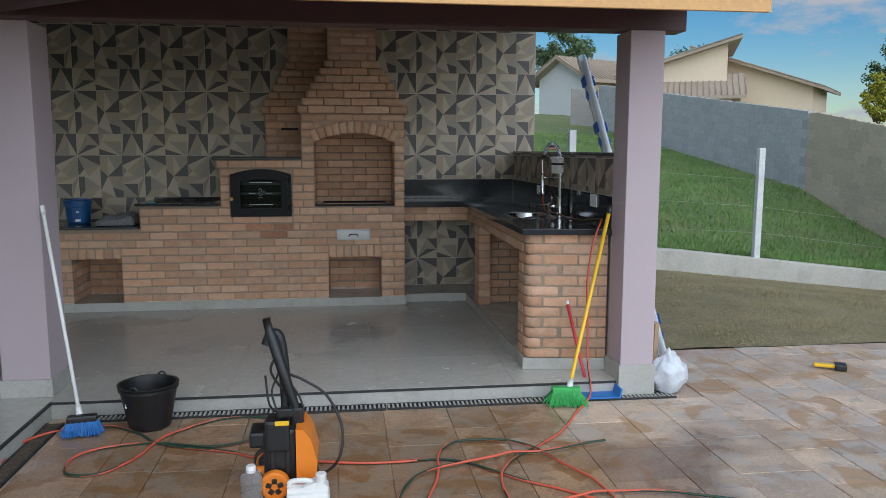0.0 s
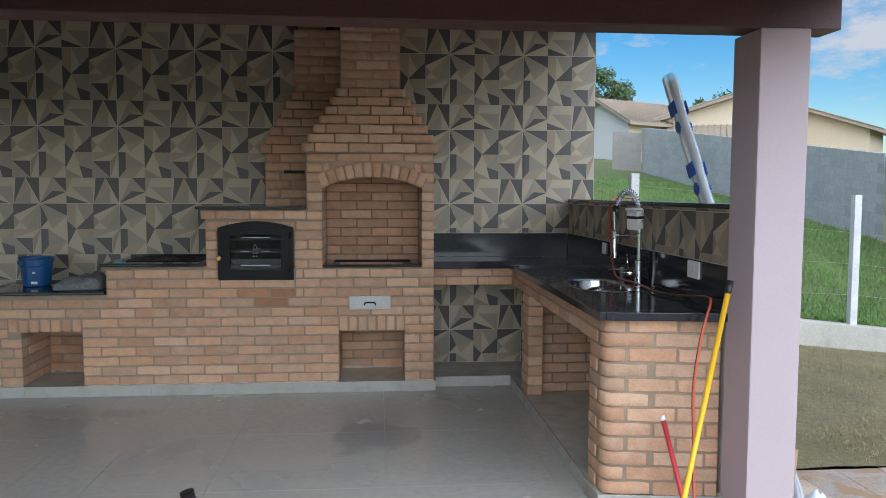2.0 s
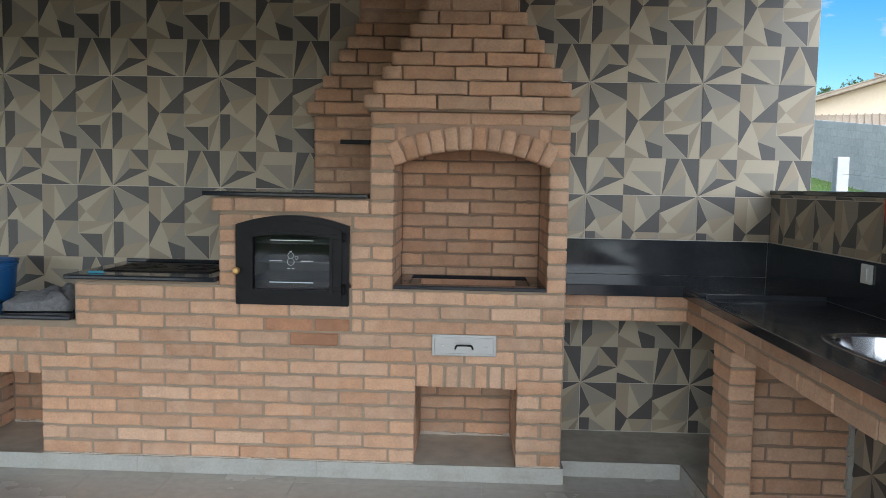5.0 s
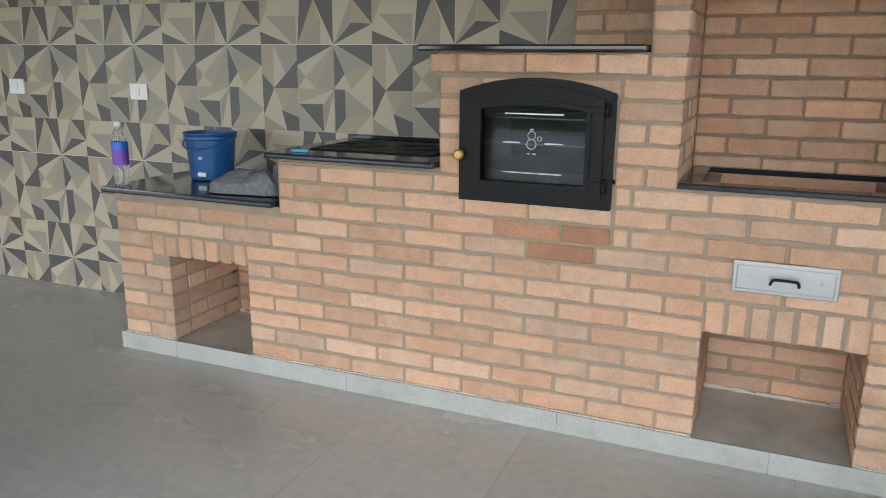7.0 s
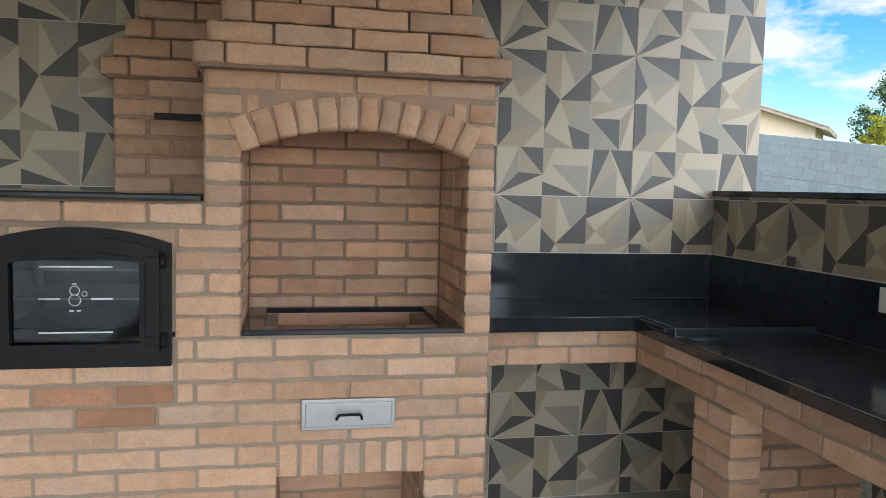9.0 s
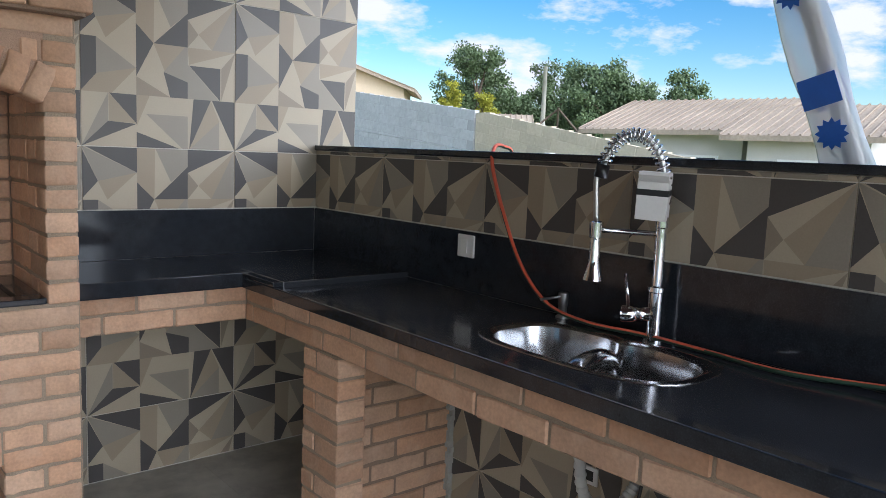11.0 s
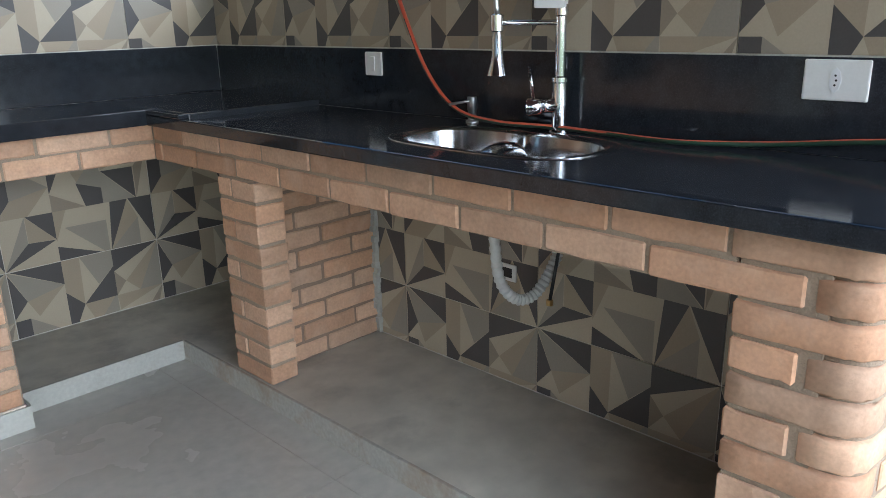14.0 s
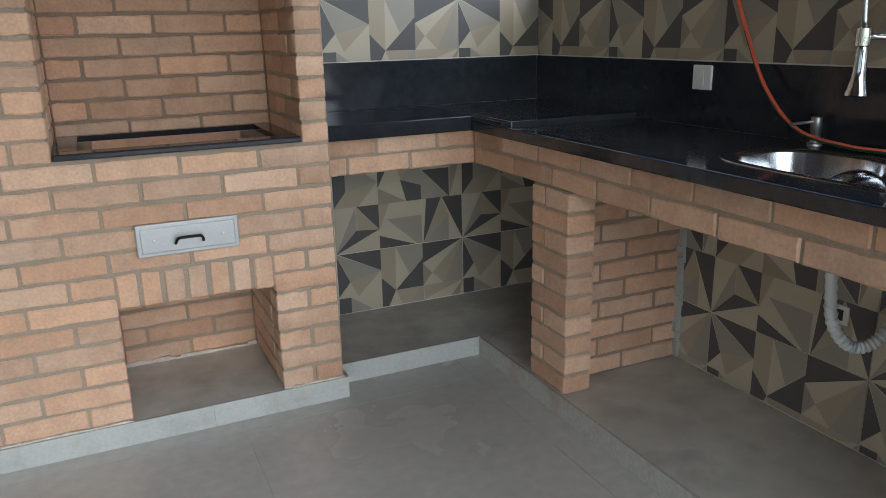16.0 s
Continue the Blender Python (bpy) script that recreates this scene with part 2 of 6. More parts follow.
def flagstone_material():
    """Buff flagstone, each stone of its own tint, clouded brown, with a wet darker spread near the washer."""
    m = surface("buff flagstone", (0.53, 0.395, 0.275), 0.5, vary=0.3, grain=(5.5, 70), bump=0.5, each=0.22, tint=(0.55, 0.42, 0.32), stains=0.8, stain_color=(0.30, 0.185, 0.11), stain_scale=2.3, rough_vary=0.3)
    nt = m.node_tree
    n, l = nt.nodes, nt.links
    p = n["Principled BSDF"]
    old = p.inputs["Base Color"].links[0].from_socket
    old_r = p.inputs["Roughness"].links[0].from_socket
    geo = n.new("ShaderNodeNewGeometry")
    ns = n.new("ShaderNodeTexNoise")
    ns.inputs["Scale"].default_value, ns.inputs["Detail"].default_value = 1.1, 6
    l.new(geo.outputs["Position"], ns.inputs["Vector"])
    ds = n.new("ShaderNodeVectorMath")
    ds.operation = 'DISTANCE'
    ds.inputs[1].default_value = (-0.3, 3.9, -0.085)
    l.new(geo.outputs["Position"], ds.inputs[0])
    ma = n.new("ShaderNodeMath")
    ma.operation = 'MULTIPLY_ADD'
    ma.inputs[1].default_value, ma.inputs[2].default_value = -0.16, 0.36
    l.new(ds.outputs["Value"], ma.inputs[0])
    ad = n.new("ShaderNodeMath")
    ad.operation = 'ADD'
    l.new(ma.outputs[0], ad.inputs[0])
    l.new(ns.outputs["Fac"], ad.inputs[1])
    mr = n.new("ShaderNodeMapRange")
    mr.inputs["From Min"].default_value, mr.inputs["From Max"].default_value = 0.50, 0.60
    l.new(ad.outputs[0], mr.inputs["Value"])
    wet = n.new("ShaderNodeMixRGB")
    wet.blend_type = 'MULTIPLY'
    wet.inputs["Color2"].default_value = (0.62, 0.53, 0.43, 1)
    l.new(mr.outputs["Result"], wet.inputs["Fac"])
    for scale, lo, hi, amount, tone in ((5.2, 0.53, 0.57, 0.65, (0.47, 0.42, 0.37)), (3.7, 0.55, 0.60, 0.75, (0.40, 0.24, 0.115)), (11.0, 0.58, 0.63, 0.5, (0.33, 0.27, 0.22))):
        cleft = n.new("ShaderNodeTexNoise")
        cleft.inputs["Scale"].default_value, cleft.inputs["Detail"].default_value = scale, 5
        cleft.inputs["Distortion"].default_value = 0.6
        l.new(geo.outputs["Position"], cleft.inputs["Vector"])
        edge = n.new("ShaderNodeMapRange")
        edge.inputs["From Min"].default_value, edge.inputs["From Max"].default_value = lo, hi
        edge.inputs["To Max"].default_value = amount
        l.new(cleft.outputs["Fac"], edge.inputs["Value"])
        blot = n.new("ShaderNodeMixRGB")
        blot.inputs["Color2"].default_value = (*tone, 1)
        l.new(edge.outputs["Result"], blot.inputs["Fac"])
        l.new(old, blot.inputs["Color1"])
        old = blot.outputs["Color"]
    l.new(old, wet.inputs["Color1"])
    l.new(wet.outputs["Color"], p.inputs["Base Color"])
    wr = n.new("ShaderNodeMixRGB")
    wr.inputs["Color2"].default_value = (0.2, 0.2, 0.2, 1)
    l.new(mr.outputs["Result"], wr.inputs["Fac"])
    l.new(old_r, wr.inputs["Color1"])
    l.new(wr.outputs["Color"], p.inputs["Roughness"])
    return m


M["paver"] = flagstone_material()
M["sand_joint"] = surface("flagstone joint", (0.45, 0.34, 0.26), 0.9, vary=0.2, grain=(6, 120), bump=0.4)
M["grate"] = surface("dark drain grate", (0.03, 0.03, 0.03), 0.6, vary=0.3, bump=0.1)
M["rusty"] = surface("rusted grate bar", (0.10, 0.075, 0.055), 0.8, vary=0.35, grain=(12, 120), bump=0.2)
M["grass_ground"] = surface("lawn soil", (0.125, 0.165, 0.06), 0.95, vary=0.4, grain=(0.6, 9), bump=0.6, stains=0.8, stain_color=(0.21, 0.17, 0.09), stain_scale=0.6)
M["dry_ground"] = surface("dry turf", (0.22, 0.185, 0.10), 0.95, vary=0.4, grain=(2.2, 30), bump=0.6, stains=0.8, stain_color=(0.12, 0.115, 0.05), stain_scale=1.2)
M["blade"] = surface("grass blade", (0.13, 0.235, 0.06), 0.7, vary=0.45, grain=(0.9, 9), bump=0, stains=0.9, stain_color=(0.24, 0.24, 0.10), stain_scale=1.3)
M["dry_blade"] = surface("dry grass blade", (0.31, 0.26, 0.14), 0.8, vary=0.4, grain=(2, 20), bump=0, stains=0.7, stain_color=(0.16, 0.16, 0.065), stain_scale=1.5)
M["concrete"] = surface("weathered concrete", (0.42, 0.40, 0.35), 0.9, vary=0.16, grain=(2, 40), bump=0.4, stains=0.6, stain_color=(0.24, 0.22, 0.18), stain_scale=3)
M["block"] = surface("grey concrete block", (0.42, 0.43, 0.43), 0.9, vary=0.16, grain=(0.8, 14), bump=0.35, each=0.07)
M["tan_block"] = surface("tan concrete block", (0.46, 0.40, 0.30), 0.9, vary=0.14, grain=(0.8, 20), bump=0.3, each=0.09)
M["post_paint"] = surface("weathered white post paint", (0.60, 0.61, 0.60), 0.8, vary=0.14, grain=(3, 50), bump=0.2, stains=0.6, stain_color=(0.42, 0.40, 0.36), stain_scale=5)
M["dull_block"] = surface("dull weathered block", (0.27, 0.255, 0.235), 0.9, vary=0.16, grain=(0.8, 20), bump=0.3, each=0.09, stains=0.5, stain_color=(0.2, 0.18, 0.15), stain_scale=1.2)
M["bag_plastic"] = surface("thin white plastic", (0.56, 0.59, 0.63), 0.35, vary=0.15, grain=(8, 60), bump=0.3, spec=0.6)
M["block_joint"] = surface("block joint", (0.35, 0.355, 0.35), 0.95, vary=0.12)
M["house_wall"] = surface("cream house wall", (0.66, 0.54, 0.40), 0.9, vary=0.06, grain=(0.5, 12), bump=0.1)
# grey for a house end in shade, the shade put into the colour
M["house_grey"] = surface("house wall greyed for shade", (0.50, 0.51, 0.51), 0.9, vary=0.06, grain=(0.5, 12), bump=0.1)
M["roof_tile"] = surface("weathered roof tile", (0.34, 0.275, 0.21), 0.85, vary=0.25, grain=(0.8, 14), bump=0.4)
M["leaf"] = surface("tree leaves", (0.10, 0.15, 0.065), 0.7, vary=0.5, grain=(0.5, 4), bump=0)
M["leaf_yellow"] = surface("yellowish leaves", (0.30, 0.30, 0.03), 0.7, vary=0.3, grain=(0.5, 4), bump=0)
M["bark"] = surface("bark", (0.12, 0.09, 0.065), 0.9, vary=0.3, grain=(2, 20), bump=0.5)
M["sky_blue_label"] = surface("printed blue", (0.025, 0.15, 0.60), 0.4, vary=0.05, bump=0)
M["print_white"] = surface("white print", (0.8, 0.8, 0.8), 0.6, vary=0.02, bump=0)
M["cardboard"] = surface("cardboard", (0.42, 0.28, 0.16), 0.8, vary=0.1)
M["dark_glass"] = surface("dark window pane", (0.02, 0.024, 0.028), 0.08, vary=0.1, bump=0)


def glassy(name, color, rough=0.03, weight=1.0, ior=1.45):
    m, nt, p = node_material(name)
    p.inputs["Base Color"].default_value = (*color, 1)
    p.inputs["Roughness"].default_value = rough
    p.inputs["Transmission Weight"].default_value = weight
    p.inputs["IOR"].default_value = ior
    return m


M["glass"] = glassy("oven glass", (0.30, 0.31, 0.33), 0.02, 1.0, 1.3)
M["clear_plastic"] = glassy("clear plastic", (0.93, 0.95, 0.97), 0.08, 0.9, 1.15)
M["film"] = glassy("milky plastic film", (0.85, 0.89, 0.93), 0.3, 0.55, 1.1)
M["cyan_shell"] = surface("cyan plastic shell", (0.06, 0.36, 0.50), 0.3, vary=0.1, bump=0.02)
M["heather"] = surface("heather grey cloth", (0.17, 0.17, 0.175), 0.95, vary=0.45, grain=(40, 260), bump=0.6, stains=0.6, stain_color=(0.30, 0.30, 0.31), stain_scale=120)


# ---- building helpers ----
def part(name, bm, material, parent=None, label="", smooth=False):
    """Links a bmesh as one mesh object, under a thing or a part where parent is given."""
    me = bpy.data.meshes.new(name)
    bm.to_mesh(me)
    bm.free()
    for mt in (material if isinstance(material, (list, tuple)) else [material]):
        me.materials.append(M[mt] if isinstance(mt, str) else mt)
    if smooth:
        me.shade_smooth()
        try:
            me.set_sharp_from_angle(angle=radians(38))
        except AttributeError:
            pass
    ob = new(name, me)
    ob.parent = parent
    if label:
        tagged(ob, label)
    return ob


def mesh_ob(name, me, parent, m):
    """Another object on a shared mesh."""
    ob = new(name, me)
    ob.parent = parent
    ob.matrix_basis = m
    return ob


def thing(name, label, category, at=(0, 0, 0), group="", kind=""):
    ob = new(name)
    ob.location = at
    ob.empty_display_size = 0.1
    return tagged(ob, label, category, group, kind)


def add_box(bm, x0, x1, y0, y1, z0, z1, bevel=0.0, m=None, slot=0):
    vs = [bm.verts.new((x, y, z)) for x in (x0, x1) for y in (y0, y1) for z in (z0, z1)]
    quads = [(0, 1, 3, 2), (4, 6, 7, 5), (0, 4, 5, 1), (2, 3, 7, 6), (0, 2, 6, 4), (1, 5, 7, 3)]
    fs = [bm.faces.new([vs[i] for i in q]) for q in quads]
    for f in fs:
        f.material_index = slot
    if bevel:
        es = list({e for f in fs for e in f.edges})
        r = bmesh.ops.bevel(bm, geom=es, offset=bevel, segments=2, profile=0.6, affect='EDGES')
        vs = list({v for f in r["faces"] for v in f.verts})
        for f in r["faces"]:
            f.material_index = slot
    if m is not None:
        bmesh.ops.transform(bm, matrix=m, verts=vs)
    return vs


def box(x0, x1, y0, y1, z0, z1, bevel=0.0):
    bm = bmesh.new()
    add_box(bm, x0, x1, y0, y1, z0, z1, bevel)
    return bm


def lathe(profile, segs=24, bm=None, m=None, close=False):
    """A turned form from (radius, height) pairs."""
    bm = bm or bmesh.new()
    rings = []
    made = []
    for r, z in profile:
        if r < 1e-5:
            v = bm.verts.new((0, 0, z))
            rings.append([v])
        else:
            rings.append([bm.verts.new((r * math.cos(2 * math.pi * i / segs), r * math.sin(2 * math.pi * i / segs), z)) for i in range(segs)])
        made += rings[-1]
    for a, b in zip(rings, rings[1:]):
        for i in range(segs):
            j = (i + 1) % segs
            if len(a) == 1 and len(b) == 1:
                continue
            if len(a) == 1:
                bm.faces.new((a[0], b[j], b[i]))
            elif len(b) == 1:
                bm.faces.new((a[i], a[j], b[0]))
            else:
                bm.faces.new((a[i], a[j], b[j], b[i]))
    if m is not None:
        bmesh.ops.transform(bm, matrix=m, verts=made)
    return bm


def tube(points, radius, segs=10, bm=None, slot=0, split=None, caps=True, twist=0.0):
    """A round bar along points; radius may be a list. split: a second material slot for that part of the round."""
    bm = bm or bmesh.new()
    pts = [Vector(p) for p in points]
    n = len(pts)
    up = Vector((0, 0, 1))
    rings = []
    side = None
    for i, p in enumerate(pts):
        way = (pts[min(i + 1, n - 1)] - pts[max(i - 1, 0)]).normalized()
        if side is None:
            side = way.cross(up if abs(way.z) < 0.95 else Vector((1, 0, 0))).normalized()
        else:
            side = (side - way * side.dot(way)).normalized()
        over = way.cross(side)
        r = radius[i] if isinstance(radius, (list, tuple)) else radius
        rings.append([bm.verts.new(p + r * (math.cos(2 * math.pi * k / segs) * side + math.sin(2 * math.pi * k / segs) * over)) for k in range(segs)])
    for row, (a, b) in enumerate(zip(rings, rings[1:])):
        for k in range(segs):
            j = (k + 1) % segs
            f = bm.faces.new((a[k], a[j], b[j], b[k]))
            f.material_index = 1 if split and split[0] <= (k + int(row * twist)) % segs < split[1] else slot
            f.smooth = True
    if caps:
        bm.faces.new(rings[0]).material_index = slot
        bm.faces.new(rings[-1][::-1]).material_index = slot
    return bm


def smooth_path(points, per=10):
    """A soft line through points."""
    pts = [Vector(p) for p in points]
    pts = [2 * pts[0] - pts[1]] + pts + [2 * pts[-1] - pts[-2]]
    out = []
    for a, b, c, d in zip(pts, pts[1:], pts[2:], pts[3:]):
        for i in range(per):
            t = i / per
            out.append(0.5 * (2 * b + (c - a) * t + (2 * a - 5 * b + 4 * c - d) * t * t + (3 * b - a - 3 * c + d) * t ** 3))
    return out + [pts[-2]]


def prism(outline, y0, y1, bm=None, slot=0, hole=None):
    """An outline in x and z, given depth along y; with a hole of as many points it becomes a frame."""
    bm = bm or bmesh.new()
    a = [bm.verts.new((x, y0, z)) for x, z in outline]
    b = [bm.verts.new((x, y1, z)) for x, z in outline]
    n = len(a)
    fs = []
    if hole:
        c = [bm.verts.new((x, y0, z)) for x, z in hole]
        d = [bm.verts.new((x, y1, z)) for x, z in hole]
        for i in range(n):
            j = (i + 1) % n
            fs += [bm.faces.new((a[i], a[j], c[j], c[i])), bm.faces.new((b[j], b[i], d[i], d[j])), bm.faces.new((a[j], a[i], b[i], b[j])), bm.faces.new((c[i], c[j], d[j], d[i]))]
    else:
        fs += [bm.faces.new(a), bm.faces.new(b[::-1])]
        for i in range(n):
            j = (i + 1) % n
            fs.append(bm.faces.new((a[j], a[i], b[i], b[j])))
    for f in fs:
        f.material_index = slot
    bmesh.ops.recalc_face_normals(bm, faces=fs)
    return bm


# bricks: a rounded block, long side along x from 0 to length, face at y = 0, going back along +y
BRICKS = {}
PITCH, JOINT, BRICK_H = 0.2365, 0.0100, 0.0580


def brick_mesh(length, depth, height, r_left=0.004, r_right=0.004, material="brick", shape=0):
    key = (round(length, 3), round(depth, 3), round(height, 4), r_left, r_right, material, shape)
    if key in BRICKS:
        return BRICKS[key]
    e = 0.0034
    worn = random.Random(len(BRICKS) * 7 + shape)

    def outline(inset):
        pts = []
        for cx, cy, r, a0 in ((inset, inset, r_left, 180), (length - inset, inset, r_right, 270), (length - inset, depth - inset, 0.004, 0), (inset, depth - inset, 0.004, 90)):
            k = 9 if r > 0.03 else 5 if r > 0.012 else 1
            sx, sy = (1 if cx < length / 2 else -1), (1 if cy < depth / 2 else -1)
            rr = max(r - inset, 0.001)
            for i in range(k + 1):
                a = radians(a0 + 90 * i / k)
                pts.append((cx + sx * rr + rr * math.cos(a), cy + sy * rr + rr * math.sin(a)))
            if cx == inset and cy == inset and length > 0.09:
                pts += [(length * f, inset) for f in (0.2, 0.4, 0.6, 0.8) if r_left + .01 < length * f < length - r_right - .01]
        return pts
    bm = bmesh.new()
    rings = [[bm.verts.new((x, y, z)) for x, y in outline(ins)] for ins, z in ((e, 0), (0, e), (0, height - e), (e, height))]
    for i in range(len(rings[0])):
        # worn arrises: the edge wanders a little along the brick
        low, high, out = worn.uniform(-.0022, .0030), worn.uniform(-.0030, .0022), worn.uniform(-.0006, .0016)
        for ring, dz in zip(rings, (low, low, high, high)):
            ring[i].co.z += dz
            ring[i].co.y += out if ring[i].co.y < depth / 2 else 0
    for a, b in zip(rings, rings[1:]):
        for i in range(len(a)):
            j = (i + 1) % len(a)
            bm.faces.new((a[i], a[j], b[j], b[i]))
    bm.faces.new(rings[0][::-1])
    bm.faces.new(rings[-1])
    me = bpy.data.meshes.new("brick")
    bm.to_mesh(me)
    bm.free()
    me.materials.append(M[material])
    if max(r_left, r_right) >= 0.012:
        me.shade_smooth()
        try:
            me.set_sharp_from_angle(angle=radians(50))
        except AttributeError:
            pass
    BRICKS[key] = me
    return me


brick_dice = random.Random(5)


def course(parent, p0, p1, z, depth=0.06, first=None, r0=0.004, r1=0.004, height=None, material="brick", burnt=None, bond=None):
    """One course from p0 to p1 (x, y), its face to the right hand of that way. first: the length of the first brick;
    bond: a place on the x or y axis where an upright joint falls, the others a pitch apart."""
    a, b = Vector((*p0, 0)), Vector((*p1, 0))
    way = (b - a).normalized()
    length = (b - a).length
    turn = math.atan2(way.y, way.x)
    h = height or BRICK_H
    at = 0.0
    step = first if first is not None else PITCH
    if bond is not None:
        step = ((bond - p0[0]) * way.x + (bond - p0[1]) * way.y) % PITCH
        step += PITCH if step < 0.045 else 0
    while at < length - 0.02:
        if length - at < step + 0.045:
            step = length - at + JOINT
        l = min(step, length - at + JOINT) - JOINT
        l = round(l / 0.004) * 0.004 if at + step < length else l
        ra, rb = (r0 if at == 0 else 0.004), (r1 if at + step >= length else 0.004)
        spot = a + way * (at + l / 2)
        mat = "burnt" if burnt and burnt(spot.x, z) else material
        me = brick_mesh(l, depth, h, ra, rb, mat, brick_dice.randrange(4))
        jit = brick_dice.uniform(-0.0016, 0.0016)
        m = Matrix.Translation(a + way * at + Vector((0, 0, z + brick_dice.uniform(-0.0012, 0.0012)))) @ Matrix.Rotation(turn + brick_dice.uniform(-0.004, 0.004), 4, 'Z') @ Matrix.Translation((0, jit, 0))
        mesh_ob("brick", me, parent, m)
        at += step
        step = PITCH


def bz(k):
    """The height of the underside of course k of the barbecue; the hoods rise a little less a course."""
    return 0.0817 + 0.0688 * min(k, 24) + 0.0675 * max(k - 24, 0)


def cz(k):
    """The height of the underside of course k of the counter."""
    return 0.0783 + 0.068 * k


# tiles: a printed square of three by three cells; x to the right and y down in each cell
CELLS = {
    (0, 0): [("D", (.05, 0), (1, 0), (1, .48)), ("D", (0, .04), (.28, .65), (0, .97)), ("G", (0, 0), (1, .48), (.28, .65)), ("W", (.28, .65), (1, .48), (.45, 1)), ("L", (.28, .65), (.45, 1), (0, 1))],
    (1, 0): [("D", (1, .35), (1, 1), (.33, 1)), ("D", (0, .67), (.33, 1), (0, 1)), ("W", (0, 0), (.35, 0), (.33, 1), (0, .67)), ("G", (.35, 0), (1, 0), (1, .35), (.66, .66))],
    (2, 0): [("D", (0, 0), (1, 0), (0, .47)), ("M", (0, .47), (.22, .73), (0, 1)), ("W", (1, 0), (.22, .73), (.5, 1)), ("G", (1, 0), (1, 1), (.5, 1))],
    (0, 1): [("D", (0, 0), (.28, 0), (.28, .66), (0, 1)), ("G", (.28, 0), (1, .5), (.28, .66)), ("W", (.28, .66), (1, .5), (.55, 1), (0, 1))],
    (1, 1): [("D", (0, 0), (.33, 0), (0, .65)), ("M", (0, .65), (.65, 1), (0, 1)), ("D", (.52, .52), (1, .68), (1, 1), (.65, 1)), ("W", (.33, 0), (.95, 0), (.54, .5)), ("G", (.95, 0), (1, 0), (1, .68), (.52, .52))],
    (2, 1): [("D", (.03, .35), (.68, .35), (.68, 1)), ("W", (0, 0), (1, 0), (.03, .33)), ("G", (0, .33), (.66, 1), (0, 1)), ("M", (1, 0), (.7, .35), (.7, 1))],
    (0, 2): [("D", (.5, 0), (1, 0), (1, .55)), ("D", (.48, .52), (1, .55), (0, 1)), ("G", (.48, 0), (.48, .52), (0, 1)), ("W", (.49, 0), (1, .54), (.49, .52))],
    (1, 2): [("D", (0, .7), (.85, 1), (0, 1)), ("W", (0, 0), (.25, 0), (0, .6)), ("G", (.18, .35), (1, .35), (1, 1), (.9, 1))],
    (2, 2): [("D", (.12, 0), (.48, 0), (.03, 1)), ("D", (.5, 0), (1, 0), (1, 1)), ("W", (.48, 0), (.66, .42), (.03, 1)), ("G", (.66, .42), (.66, 1), (.03, 1))],
}
SHADES = ["tile_light", "tile_dark", "tile_mid", "tile_warm", "tile_grey"]
TILE = 0.59
TILES = {}


def clipped(poly, x0, x1, y0, y1):
    """The part of a polygon inside a rectangle."""
    for axis, lim, sign in ((0, x0, 1), (0, x1, -1), (1, y0, 1), (1, y1, -1)):
        out = []
        for p, q in zip(poly, poly[1:] + poly[:1]):
            a, b = sign * (p[axis] - lim), sign * (q[axis] - lim)
            if a >= 0:
                out.append(p)
            if (a > 0 > b) or (a < 0 < b):
                t = a / (a - b)
                out.append((p[0] + t * (q[0] - p[0]), p[1] + t * (q[1] - p[1])))
        poly = out
        if len(poly) < 3:
            return []
    return poly


def tile_mesh(u0, u1, v0, v1):
    """The piece of one printed tile between u0..u1 across and v0..v1 up, face at y = 0, thick along +y."""
    key = tuple(round(v, 3) for v in (u0, u1, v0, v1))
    if key in TILES:
        return TILES[key]
    bm = bmesh.new()
    g = 0.0013
    x0, x1, z0, z1 = u0 + g, u1 - g, v0 + g, v1 - g
    add_box(bm, x0, x1, 0, 0.008, z0, z1)
    c = TILE / 3
    for (i, j), polys in CELLS.items():
        for shade, *pts in polys:
            poly = clipped([((i + x) * c, TILE - (j + y) * c) for x, y in pts], x0 + 0.0004, x1 - 0.0004, z0 + 0.0004, z1 - 0.0004)
            if poly:
                try:
                    f = bm.faces.new([bm.verts.new((x, -0.0005, z)) for x, z in poly])
                except ValueError:
                    continue
                f.material_index = "LDMWG".index(shade)
                f.normal_update()
                if f.normal.y > 0:
                    f.normal_flip()
    me = bpy.data.meshes.new("tile")
    bm.to_mesh(me)
    bm.free()
    for s in SHADES:
        me.materials.append(M[s])
    TILES[key] = me
    return me


def tiled(parent, wall, a0, a1, z0, z1, grid_a, grid_z):
    """Covers a wall with tiles between a0..a1 across and z0..z1 up. wall(a, z) gives the pose of a tile whose lower left lies there."""
    i = math.floor((a0 - grid_a) / TILE)
    while grid_a + i * TILE < a1 - 0.004:
        k = math.floor((z0 - grid_z) / TILE)
        while grid_z + k * TILE < z1 - 0.004:
            ta, tz = grid_a + i * TILE, grid_z + k * TILE
            u0, u1, v0, v1 = max(a0 - ta, 0), min(a1 - ta, TILE), max(z0 - tz, 0), min(z1 - tz, TILE)
            if u1 - u0 > 0.006 and v1 - v0 > 0.006:
                mesh_ob("tile", tile_mesh(u0, u1, v0, v1), parent, wall(ta, tz))
            k += 1
        i += 1


# ---- setting: walls, floor, plinths ----
PATIO_Z = -0.085
BACK_Y, SIDE_X = 8.1, 1.765
SKEW = 0.135  # the end of the counter runs askew to the walls

